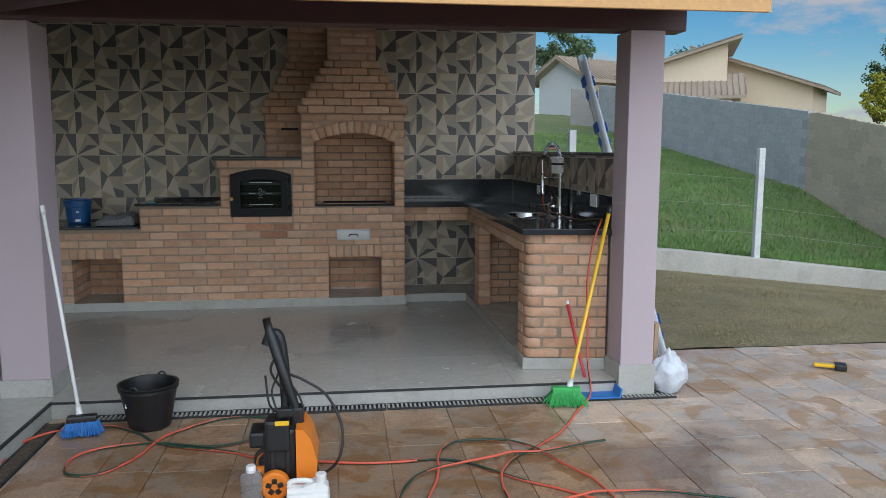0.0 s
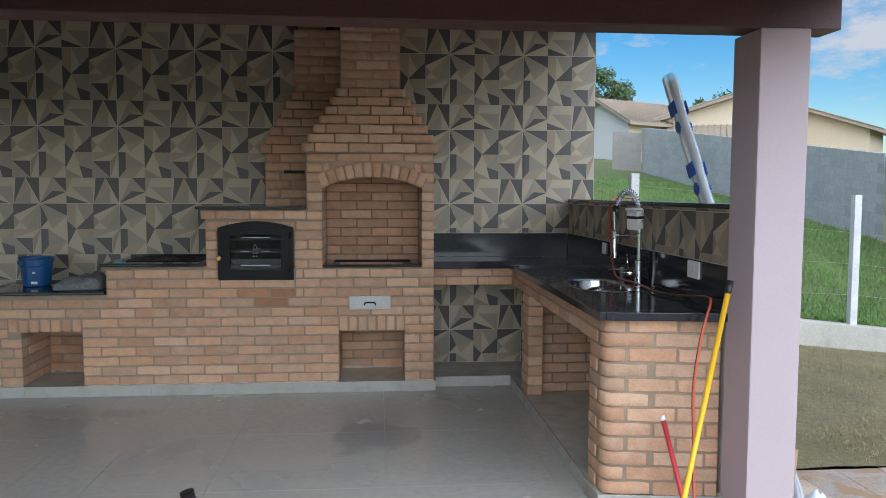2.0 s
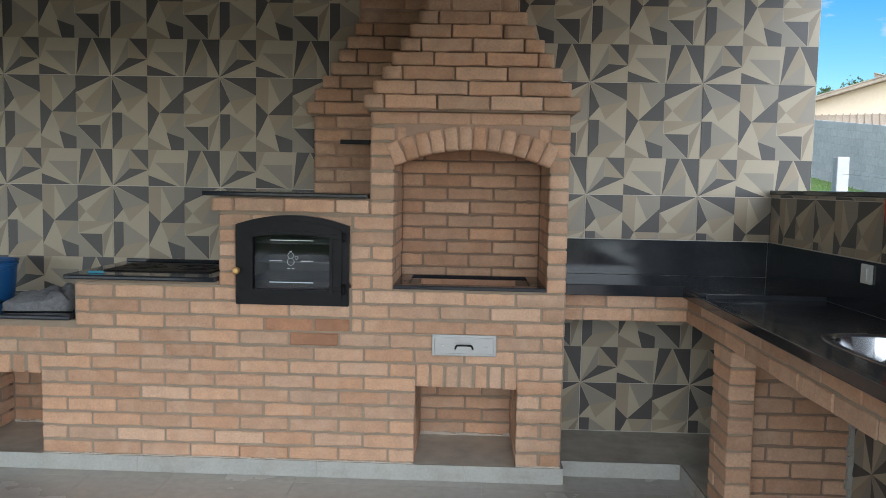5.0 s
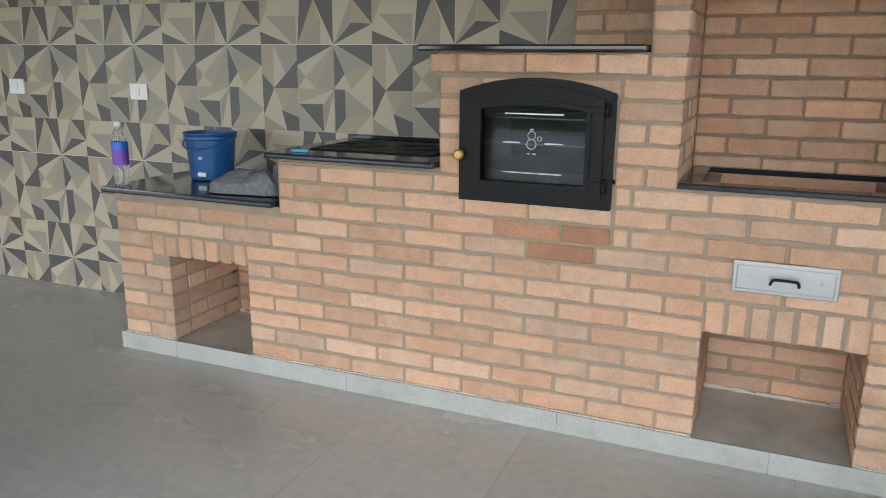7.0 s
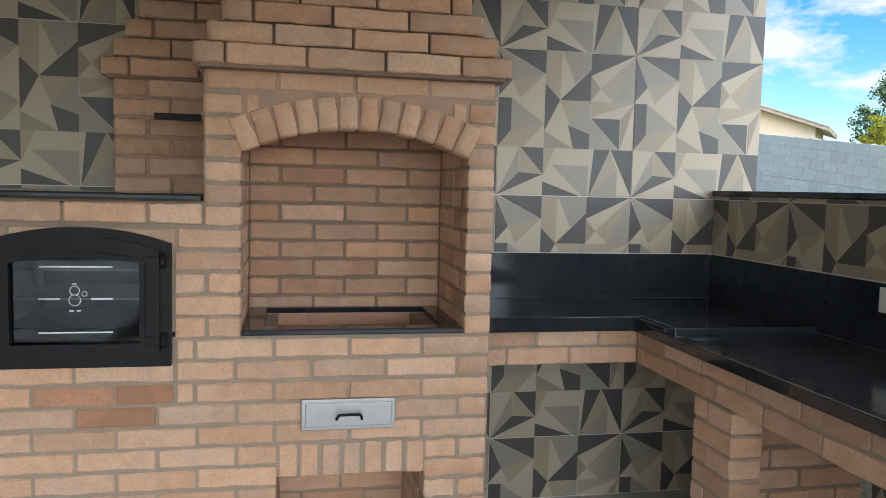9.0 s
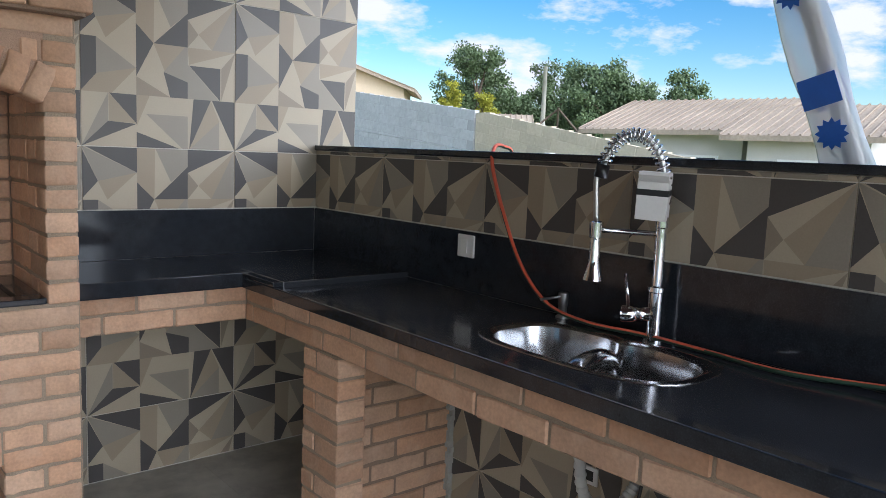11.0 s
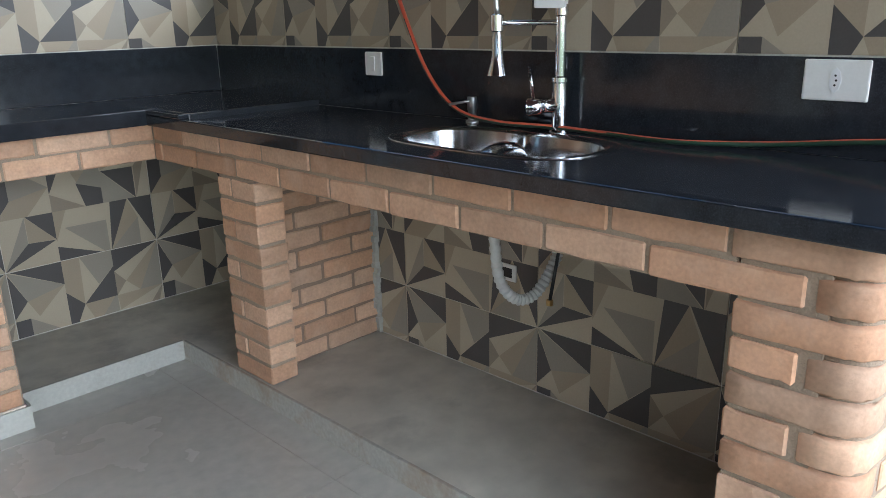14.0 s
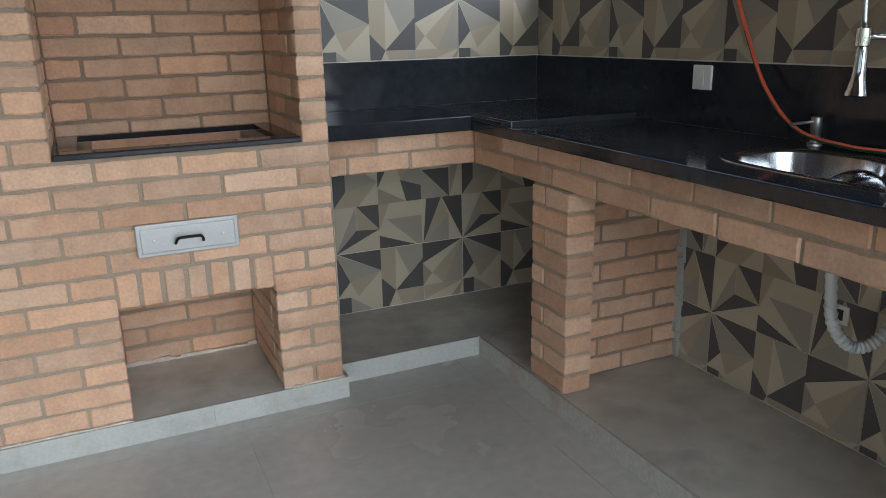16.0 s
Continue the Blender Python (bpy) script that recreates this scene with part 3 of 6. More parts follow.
wall_north = part("wall_north", box(-6.2, 1.96, BACK_Y, 8.25, -0.2, 3.05), "rose")
tagged(wall_north, "tall wall clad in grey and beige geometric tiles", "wall", kind="structure")
half_wall = part("wall_east", box(SIDE_X, 1.94, 5.222, BACK_Y, -0.2, 1.378), "rose")
tagged(half_wall, "low wall clad in geometric tiles behind the counter", "wall", kind="structure")
west_wall = part("wall_west", box(-6.35, -6.2, 5.5, 8.25, -0.2, 3.05), "rose")
tagged(west_wall, "plain mauve painted wall", "wall", kind="structure")
for nm, bm, par in (("grout", box(-6.2, 1.958, BACK_Y - 0.0055, BACK_Y - 0.0005, 0.0, 3.04), wall_north), ("grout", box(SIDE_X - 0.0055, SIDE_X - 0.0005, 5.224, BACK_Y - 0.01, 0.0, 1.377), half_wall)):
    part(nm, bm, "grout", par)
coping = part("coping", box(SIDE_X - 0.02, 1.96, 5.223, BACK_Y - 0.011, 1.3785, 1.401, 0.004), "granite", half_wall, "polished black granite coping")

# floor slab and its large tiles
slab = bmesh.new()
add_box(slab, -1.60, 1.95, 5.02, BACK_Y, -0.25, -0.0022)
add_box(slab, -6.2, -1.60, -4.0, BACK_Y, -0.25, -0.0022)
floor = part("floor", slab, "cement")
tagged(floor, "raised floor of large grey porcelain tiles", "floor", kind="structure")


def floor_tiles(x0, x1, y0, y1):
    xs = [x0] + [x for x in (-5.62, -4.74, -3.86, -2.98, -2.10, -1.60, -1.22, -0.63, 0.245, 1.09) if x0 < x < x1] + [x1]
    ys = [y0] + [y for y in (-3.1, -2.2, -1.35, -0.45, 0.42, 1.30, 2.17, 3.05, 3.93, 4.80, 5.67, 6.55, 7.42) if y0 < y < y1] + [y1]
    for xa, xb in zip(xs, xs[1:]):
        for ya, yb in zip(ys, ys[1:]):
            part("tile", box(xa + 0.0007, xb - 0.0007, ya + 0.0007, yb - 0.0007, -0.008, 0.0, 0.0004), "floor", floor)


floor_tiles(-1.60, 1.95, 5.02, BACK_Y - 0.01)
floor_tiles(-6.2, -1.60, -4.0, BACK_Y - 0.01)
for bm in (box(-1.60, 1.72, 5.008, 5.0195, PATIO_Z - 0.1, -0.014, 0.002), box(-1.5995, -1.588, -4.0, 5.008, PATIO_Z - 0.1, -0.014, 0.002)):
    part("skirting", bm, "skirting", floor, "pale stained riser strip")
for bm in (box(-1.60, 1.72, 5.004, 5.0195, -0.0135, -0.0015), box(-1.6, -1.584, -4.0, 5.004, -0.0135, -0.0015)):
    part("trim", bm, "grate", floor, "dark edge trim")

plinth = bmesh.new()
add_box(plinth, -2.575, 0.618, 7.50, BACK_Y - 0.009, 0.0005, 0.073)
add_box(plinth, 0.62, 1.2105, 7.61, BACK_Y - 0.009, 0.0005, 0.073)
add_box(plinth, 1.2115, SIDE_X - 0.009, 5.325, BACK_Y - 0.009, 0.0005, 0.073)
base_slab = tagged(part("plinth", plinth, "cement"), "low cement plinth under the masonry", "plinth", kind="structure")
for edges in ((-2.585, -2.2675, 7.488, 7.4985, 0.0006, 0.0775), (-2.2660, -1.402, 7.488, 7.4985, 0.0006, 0.0770), (-1.4005, -.538, 7.488, 7.4985, 0.0006, 0.0778), (-.5365, .163, 7.488, 7.4985, 0.0006, 0.0772), (.1645, .625, 7.488, 7.4985, 0.0006, 0.0776),
              (0.6185, 0.6275, 7.499, 7.5985, 0.0006, 0.0775), (0.6255, 1.199, 7.599, 7.6095, 0.0006, 0.0765), (-2.585, -2.5755, 7.499, 8.08, 0.0006, 0.0765)):
    part("skirting", box(*edges, 0.0008), "skirting", base_slab, "pale stained skirting strip")
end_strip = box(1.2005, 1.732, 5.313, 5.324, 0.0006, 0.0775, 0.002)
for v in end_strip.verts:
    v.co.y -= (v.co.x - 1.2) * SKEW
part("skirting", end_strip, "skirting", base_slab, "pale stained skirting strip")
for y0, y1 in ((5.325, 5.8195), (5.8215, 6.5815), (6.5835, 7.3415), (7.3435, 7.60)):
    part("skirting", box(1.20, 1.211, y0, y1, 0.0006, 0.0755, 0.002), "kerb", base_slab, "grey cement kerb with rusty stains")
bloom, bloom_dice = bmesh.new(), random.Random(8)
for x0, x1, y, face in ((-1.864, -.08, 7.4985, 1), (-2.56, -2.28, 7.4985, 1), (.402, .612, 7.4985, 1), (-2.275, -1.868, 7.953, 2), (-.076, .398, 7.953, 2)):
    x = x0
    while x < x1 - .01:
        w = min(bloom_dice.uniform(.012, .05), x1 - x)
        add_box(bloom, x, x + w - .0002, y - bloom_dice.uniform(.001, .004 * face), y + .012, .0735, .079 + bloom_dice.uniform(0, .006 * face))
        x += w
part("lime_line", bloom, "lime", base_slab, "whitish lime line below the bricks")


# pillars
def pillar(x0, x1, y0, y1, z0):
    p = thing("pillar", "square mauve painted pillar with pale tiled base", "pillar", ((x0 + x1) / 2, (y0 + y1) / 2, z0), group="porch pillars")
    hx, hy = (x1 - x0) / 2, (y1 - y0) / 2
    part("shaft", box(-hx, hx, -hy, hy, 0, 2.11 - z0, 0.006), "rose", p)
    b = 0.011
    for bm in (box(-hx - b, hx + b, -hy - b, -hy - 0.0005, 0.001, 0.105 - z0, 0.002), box(-hx - b, -hx - 0.0005, -hy, hy + b, 0.001, 0.105 - z0, 0.002), box(hx + 0.0005, hx + b, -hy, hy + b, 0.001, 0.105 - z0, 0.002)):
        part("base_tile", bm, "skirting", p)
    return p


pillar(1.735, 1.945, 4.985, 5.219, PATIO_Z)
pillar(-1.885, -1.622, 5.12, 5.40, 0.0)

# roof: beams, eave board, dark boarded ceiling
front_beam = tagged(part("front_beam", box(-6.19, 2.08, 5.0, 5.16, 2.11, 2.30, 0.006), "beam"), "dark stained timber beam over the pillars", "beam", kind="structure")
valley = tube([(-1.75, 5.05, 2.20), (-0.75, 3.95, 2.12)], 0.07, 4)
tagged(part("valley_rafter", valley, "beam"), "dark stained diagonal rafter", "rafter", kind="structure")
ceil = bmesh.new()
v = [ceil.verts.new(p) for p in ((-6.3, 4.30, 2.155), (2.17, 4.30, 2.155), (2.17, 8.45, 3.02), (-6.3, 8.45, 3.02), (-6.3, 4.30, 2.22), (2.17, 4.30, 2.22), (2.17, 8.45, 3.09), (-6.3, 8.45, 3.09))]
for q in ((3, 2, 1, 0), (4, 5, 6, 7), (0, 1, 5, 4), (1, 2, 6, 5), (2, 3, 7, 6), (3, 0, 4, 7)):
    ceil.faces.new([v[i] for i in q])
# unseen wing roof past the valley rafter, added to shade the left side
add_box(ceil, -6.35, -1.45, -6.0, 4.29, 2.26, 2.34)
tagged(part("ceiling", ceil, "beam"), "dark stained boarded roof underside with unseen wing roof", "ceiling", kind="structure")
fascia = thing("fascia", "pale pine eave board", "eave board", (0, 4.27, 2.1), kind="structure")
part("board", box(-1.2, 2.175, -0.012, 0.012, -0.005, 0.16, 0.003), "pine", fascia)
part("batten", box(-1.2, 2.185, -0.03, -0.0125, 0.09, 0.2, 0.003), "pine", fascia)

# ---- barbecue masonry ----
bbq = thing("barbecue", "built-in brick barbecue with oven, bench and chimney hoods", "barbecue", (0, 0, 0))
FRONT = 7.5


def scorched(x, z):
    return (-0.88 < x < -0.18 and 0.69 < z < 0.72) or (-0.68 < x < -0.42 and 0.62 < z < 0.65)


ODD, EVEN = -1.5, -1.617


i = 0.0045


def cores(name, boxes, parent, label):
    """Mortar blocks behind the bricks: the first carries the part's name, the rest are its pieces."""
    first = None
    for b in boxes:
        ob = part("mortar" if first else name, box(*b), "mortar", first or parent, "" if first else label)
        first = first or ob
    return first


base = cores("base", [(-1.70 + i, -.078 - i, FRONT + i, 7.91, .076, .9085), (-2.565 + i, -2.277 - i, FRONT + i, 7.91, .076, .4705), (-2.565 + i, -1.70, FRONT + i - .001, 7.911, .4755, .7245),
                      (-1.866 + i, -1.66, FRONT + i - .0005, 7.9105, .0765, .724), (-.10, .42, FRONT + i - .001, 7.911, .4505, .8335), (-.10, .42, FRONT + i - .001, 7.546, .8336, .9083), (.40 + i, .615 - i, FRONT + i, 7.91, .076, .9085),
                      (-2.565 + i, .615 - i, 7.962, 8.089, .0755, .724)], bbq, "low brick base with two open niches")
part("mortar", box(-1.70 + i, -1.0, FRONT + .012, 8.05, .909, .9225), "mortar", base)
for k in range(12):
    z = bz(k)
    alt = k % 2
    joint = ODD if alt else EVEN
    if k < 5:
        course(base, (-2.565, FRONT), (-2.277, FRONT), z, depth=0.1, first=None if alt else 0.15, r0=0.008)
        course(base, (-1.866, FRONT), (-.078, FRONT), z, depth=0.1, bond=joint)
        course(base, (.40, FRONT), (.615, FRONT), z, depth=0.1, first=0.3 if alt else 0.115, r1=0.02)
        # niche linings
        for a, b in (((-2.277, 7.61), (-2.277, 7.955)), ((-.078, 7.61), (-.078, 7.955))):
            course(base, a, b, z, 0.05, 0.12 if alt else None)
        for a, b in (((-1.866, 7.955), (-1.866, 7.61)), ((.40, 7.955), (.40, 7.61))):
            course(base, a, b, z, 0.05, 0.12 if alt else None)
        for x0, x1 in ((-2.277, -1.866), (-.078, .40)):
            course(base, (x0 + .002, 7.955), (x1 - .002, 7.955), z, 0.05, 0.09 if alt else None)
    elif k < 7:
        course(base, (-2.565, FRONT), (-2.37, FRONT), z, r0=0.008)
        course(base, (-1.866, FRONT), (-.078, FRONT), z, bond=joint)
        course(base, (.40, FRONT), (.615, FRONT), z, depth=0.1, first=0.3 if alt else 0.115, r1=0.02)
        for x0, x1 in ((-2.277, -1.866), (-.078, .40)):
            course(base, (x0 + .002, 7.955), (x1 - .002, 7.955), z, 0.05, 0.09 if alt else None)
    elif k < 9:
        course(base, (-2.565, FRONT), (.615, FRONT), z, bond=joint, r0=0.012, r1=0.02, burnt=scorched)
    else:
        course(base, (-1.70, FRONT), (-.925 if k == 11 else -.39, FRONT), z, bond=joint, r0=0.012, burnt=scorched)
        course(base, (-.38, FRONT), (.615, FRONT), z, bond=-.085 if alt else -.203, r1=0.02)
for x0, x1, foot in ((-2.37, -1.866, .464), (-.078, .40, .449)):
    n = round((x1 - x0) / 0.0675)
    w = (x1 - x0) / n
    tall = bz(7) - .010 - foot
    for q in range(n):
        me = brick_mesh(w - 0.009, 0.07, tall, 0.006, 0.006, "brick", q % 3)
        mesh_ob("brick", me, base, Matrix.Translation((x0 + w * q + 0.0045, FRONT + brick_dice.uniform(-0.003, 0.002), foot + brick_dice.uniform(-.002, .002))))
# the left flank of the bench
for k in range(9):
    course(base, (-2.565, 7.955), (-2.565, 7.61), bz(k), 0.05, 0.12 if k % 2 else None)

# oven housing, with a hollow behind its door
oven = cores("oven_housing", [(-1.008 + i, -.885, FRONT + i, 8.089, .9235, 1.3245), (-.425, -.297, FRONT + i, 8.089, .9235, 1.3245), (-.8849, -.4251, FRONT + i, 8.089, 1.235, 1.3245),
                              (-.8845, -.80, FRONT + i, 7.56, 1.203, 1.2345), (-.51, -.4255, FRONT + i, 7.56, 1.203, 1.2345), (-1.026, -.312, FRONT - .016, 7.59, bz(17) + .006, bz(17) + .062)], bbq,
             "brick oven housing with a projecting top course")
lining = bmesh.new()
add_box(lining, -.885, -.425, 7.95, 8.0, .9265, 1.235)
add_box(lining, -.885, -.425, 7.56, 7.95, .9266, .932)
part("lining", lining, "soot", oven)
for q, zz in enumerate((1.01, 1.10)):
    part("shelf", box(-.88, -.43, 7.60, 7.94, zz, zz + 0.006), "steel", oven)
for k in range(12, 17):
    z, alt = bz(k), k % 2
    if k < 16:
        course(oven, (-1.008, FRONT), (-.927, FRONT), z, depth=0.1 + 0.1 * alt, r0=0.008)
        course(oven, (-.385, FRONT), (-.19, FRONT), z, depth=0.1, first=None if alt else 0.098)
    else:
        course(oven, (-1.008, FRONT), (-.19, FRONT), z, first=0.16, r0=0.008)
course(oven, (-1.036, FRONT - 0.026), (-.306, FRONT - 0.026), bz(17) + .007, depth=0.12, first=0.11, r0=0.016, r1=0.01)

# fire chamber with its arch
ARC_X, ARC_Z, ARC_R = 0.1665, 0.727, 0.83
half = math.asin(0.3565 / ARC_R)
arc = [(ARC_X + (ARC_R + 0.006) * math.sin(a), ARC_Z + (ARC_R + 0.006) * math.cos(a)) for a in np.linspace(half, -half, 15)]
fire = part("fire_chamber", prism([(-.19 - i, 1.724), (.523 + i, 1.724)] + arc, FRONT + i, 7.60), "red_mortar", bbq, "open brick fire chamber under a segmental arch")
for b in ((-.303 + i, -.19 - i - .0005, FRONT + i, 8.088, .9095, 1.724), (.523 + i + .0005, .613 - i, FRONT + i, 8.088, .9095, 1.724)):
    part("mortar", box(*b), "mortar", fire)
part("mortar", box(-.19 - i, .523 + i, 7.963, 8.087, .9095, 1.723), "deep_joint", fire)
for k in range(12, 24):
    z, alt = bz(k), k % 2
    if k < 23:
        if k > 16:
            course(fire, (-.303, FRONT), (-.19, FRONT), z, depth=0.1 + 0.1 * alt, r0=0.014)
        course(fire, (.523, FRONT), (.613, FRONT), z, depth=0.1 + 0.1 * alt, r1=0.014)
        course(fire, (-.19, 7.61 + .1 * alt), (-.19, 7.955), z, 0.05, 0.13 if alt else None)
        course(fire, (.523, 7.955), (.523, 7.61 + .1 * alt), z, 0.05, 0.13 if alt else None)
        course(fire, (-.188, 7.955), (.521, 7.955), z, 0.05, 0.115 if alt else None)
    else:
        course(fire, (-.303, FRONT), (.613, FRONT), z + .006, depth=0.1, first=0.225, r0=0.02, r1=0.02)
n = 12
for q in range(n):
    a = -half + (q + 0.5) * 2 * half / n
    me = brick_mesh(0.105, 0.1, 0.0565, 0.020, 0.004, "brick", q % 3)
    m = Matrix.Translation((ARC_X, FRONT - 0.004, ARC_Z)) @ Matrix.Rotation(-(math.pi / 2 - a), 4, 'Y') @ Matrix.Translation((ARC_R, 0, -0.028))
    mesh_ob("brick", me, fire, m)
for k in (21, 22):
    z = bz(k)
    reach = math.sqrt(max((ARC_R + 0.118) ** 2 - (z + 0.03 - ARC_Z) ** 2, 0))
    for x0, x1 in ((-.178, ARC_X - reach), (ARC_X + reach, .512)):
        if x1 - x0 > 0.03:
            course(fire, (x0, FRONT), (x1, FRONT), z, depth=0.05, first=0.3)


# hoods: courses that step in, and the flues
def hood(parent, x0, x1, y0, back, k0, steps, dx0, dx1, dy, top, rl, rr, inset, lift=0.0, left_side=True):
    xa, xb, ya = x0, x1, y0
    up_z = lambda k: bz(k) + lift
    for s in range(steps + 1):
        z = up_z(k0 + s)
        course(parent, (xa, ya), (xb, ya), z, depth=0.1, height=0.0595, first=(0.20 if s % 2 else 0.10), r0=rl, r1=rr)
        if left_side:
            course(parent, (xa, back), (xa, ya + 0.105), z, depth=0.09, first=0.13)
        course(parent, (xb, ya + 0.105), (xb, back), z, depth=0.09, first=0.13)
        part("mortar", box(xa + 0.020, xb - 0.020, ya + 0.020, back, z - JOINT, z + 0.059), "deep_joint", parent)
        if s < steps:
            xa, xb, ya = xa + dx0, xb - dx1, ya + dy
    k = k0 + steps + 1
    fa, fb, fy = xa + inset, xb - inset, ya + inset
    while up_z(k) < top:
        alt = k % 2
        course(parent, (fa, fy), (fb, fy), up_z(k), depth=0.09, first=0.12 if alt else None, r0=0.012, r1=0.012)
        if left_side:
            course(parent, (fa, back), (fa, fy + 0.1), up_z(k), depth=0.09, first=0.13)
        course(parent, (fb, fy + 0.1), (fb, back), up_z(k), depth=0.09, first=0.13)
        k += 1
    part("mortar", box(fa + 0.0025, fb - 0.0025, fy + 0.003, back, up_z(k0 + steps) + 0.06, up_z(k) - JOINT), "red_mortar", parent)


hood_main = part("hood", box(-.29, .60, 7.52, 8.08, 1.722, 1.731), "red_mortar", bbq, "stepped brick hood and flue")
hood(hood_main, -.329, .645, 7.425, 8.085, 24, 6, 0.0385, 0.0393, 0.027, 2.86, 0.03, 0.03, 0.036)
hood_side = part("oven_flue", box(-.648, -.29, 7.957, 8.087, 1.35, 1.744), "red_mortar", bbq, "smaller stepped brick flue behind the oven")
for k in range(18, 24):
    course(hood_side, (-.655, 7.95), (-.29, 7.95), bz(k) + 0.016, depth=0.09, first=0.12 if k % 2 else 0.20, r0=0.012)
    course(hood_side, (-.655, 8.085), (-.655, 8.055), bz(k) + 0.016, depth=0.05)
hood(hood_side, -.692, -.05, 7.925, 8.087, 24, 6, 0.0405, 0.0, 0.005, 2.66, 0.02, 0.01, 0.020, 0.016)

# granite on the masonry
bench_top = tagged(part("bench_top", box(-2.60, -1.704, 7.462, 8.085, 0.7265, 0.7505, 0.007), "granite"), "polished black granite bench top on bricks", "bench top")
stove_top = tagged(part("stove_top", box(-1.725, -1.011, 7.455, 8.085, 0.924, 0.947, 0.007), "granite"), "polished black granite hob top on bricks", "hob top")
part("oven_top", box(-1.066, -0.3055, 7.445, 8.085, 1.3265, 1.3475, 0.006), "granite", bbq, "black granite slab on the oven")
fire_ledge = thing("fire_ledge", "black granite rim round the fire pit", "ledge", (0, 0, 0))
for name, edges, soft_edge in (("front_slab", (-.186, .519, 7.485, 7.555), .005), ("back_slab", (-.186, .519, 7.915, 7.953), .003), ("side_slab", (-.186, -.122, 7.5555, 7.9145), .001), ("side_slab", (.455, .519, 7.5555, 7.9145), .001)):
    part(name, box(*edges, .9105, .9295, soft_edge), "granite", fire_ledge)
pit = thing("fire_pit", "shallow brick-lined fire pit inside the rim", "fire pit", (0, 0, 0))
part("bed_mortar", box(-.13, .46, 7.55, 7.92, .835, .845), "mortar", pit)
for q in range(3):
    course(pit, (-.128, 7.556 + q * .12), (.458, 7.556 + q * .12), .846, depth=.112, first=.12 if q % 2 else None, height=.022)
for edges in ((-.128, .458, 7.548, 7.5555), (-.128, .458, 7.9145, 7.922), (-.137, -.129, 7.556, 7.914), (.459, .467, 7.556, 7.914)):
    part("lining_brick", box(*edges, .836, .910), "brick", pit)

# ---- counter along the low wall ----
counter_base = thing("counter_base", "brick counter base with two piers and a lintel", "counter base", (0, 0, 0))
CX, CY = 1.217, 5.318
pier = cores("lintel", [(CX + .005, CX + .10, 5.546, 7.66, .757, .8835), (.605, CX + .0045, 7.665, 7.76, .757, .8835)], counter_base, "brick lintel and end pier under the granite")
mesh_ob("mortar", brick_mesh(1.7275 - CX, .14, .8075, .056, .004, "mortar"), pier, Matrix.Translation((CX + .0085, CY + .0045, .0756)) @ Matrix.Rotation(-math.atan(SKEW), 4, 'Z'))
part("mortar", box(CX + .0080, 1.73, CY + .075, 5.5395, .0758, .8832), "mortar", pier)
END_Y = CY - (1.732 - CX) * SKEW
for k in range(12):
    z, alt = cz(k), k % 2
    far = 5.545 if k < 10 else 7.66
    if alt:
        course(pier, (CX + .112, CY - .112 * SKEW), (1.732, END_Y), z, depth=0.1, first=0.222)
        course(pier, (CX, far), (CX, CY - .008), z, depth=0.1, first=0.4 if k < 10 else None, bond=None if k < 10 else 5.555, r1=0.06)
    else:
        course(pier, (CX - .004, CY - .002), (CX + .220, CY - .002 - .224 * .1), z, depth=0.1, first=0.4, r0=0.06)
        course(pier, (CX + .230, CY - .230 * SKEW), (1.732, END_Y), z, depth=0.1, first=0.232)
        course(pier, (CX, far), (CX, CY + .112), z, depth=0.1, first=0.3 if k < 10 else None, bond=None if k < 10 else 6.181)
    if k >= 10:
        course(pier, (.618, 7.66), (CX + .001, 7.66), z, depth=0.09, first=0.215 if alt else 0.105)
inner = part("inner_pier", box(CX + .003, CX + .098, 7.0345, 7.2355, .0755, .756), "mortar", counter_base, "narrow brick pier with side wall")
part("mortar", box(CX + .099, 1.757, 7.1145, 7.20, .0755, .756), "deep_joint", inner)
for k in range(10):
    z, alt = cz(k), k % 2
    course(inner, (CX - .002, 7.24), (CX - .002, 7.03), z, depth=0.105, first=0.08 if alt else 0.3)
    course(inner, (1.326, 7.11), (1.752, 7.11), z, depth=0.06, first=0.085 if alt else 0.19)

smear = bmesh.new()
smear_dice = random.Random(3)
for q in range(34):
    z0 = .076 + q * .02
    w = smear_dice.uniform(.010, .026)
    add_box(smear, 1.7562 - w, 1.7562, 7.094 + smear_dice.uniform(-.004, .003), 7.1175, z0, z0 + .0199)
part("mortar_edge", smear, "skirting", inner, "whitish mortar edge against the tiles")

SINK_X, SINK_Y = 1.488, 6.295


def sink_line(grow):
    """The rim of the two-lobed sink."""
    pts = []
    for q in range(64):
        a = 2 * math.pi * q / 64
        c, sn = math.cos(a), math.sin(a)
        r = 1 / ((abs(c) / (0.165 + grow)) ** 3.2 + (abs(sn) / (0.298 + grow)) ** 3.2) ** (1 / 3.2)
        if c > 0:
            r *= 1 - 0.16 * math.exp(-(sn / 0.3) ** 2)
        pts.append((SINK_X + r * c, SINK_Y + r * sn))
    return pts


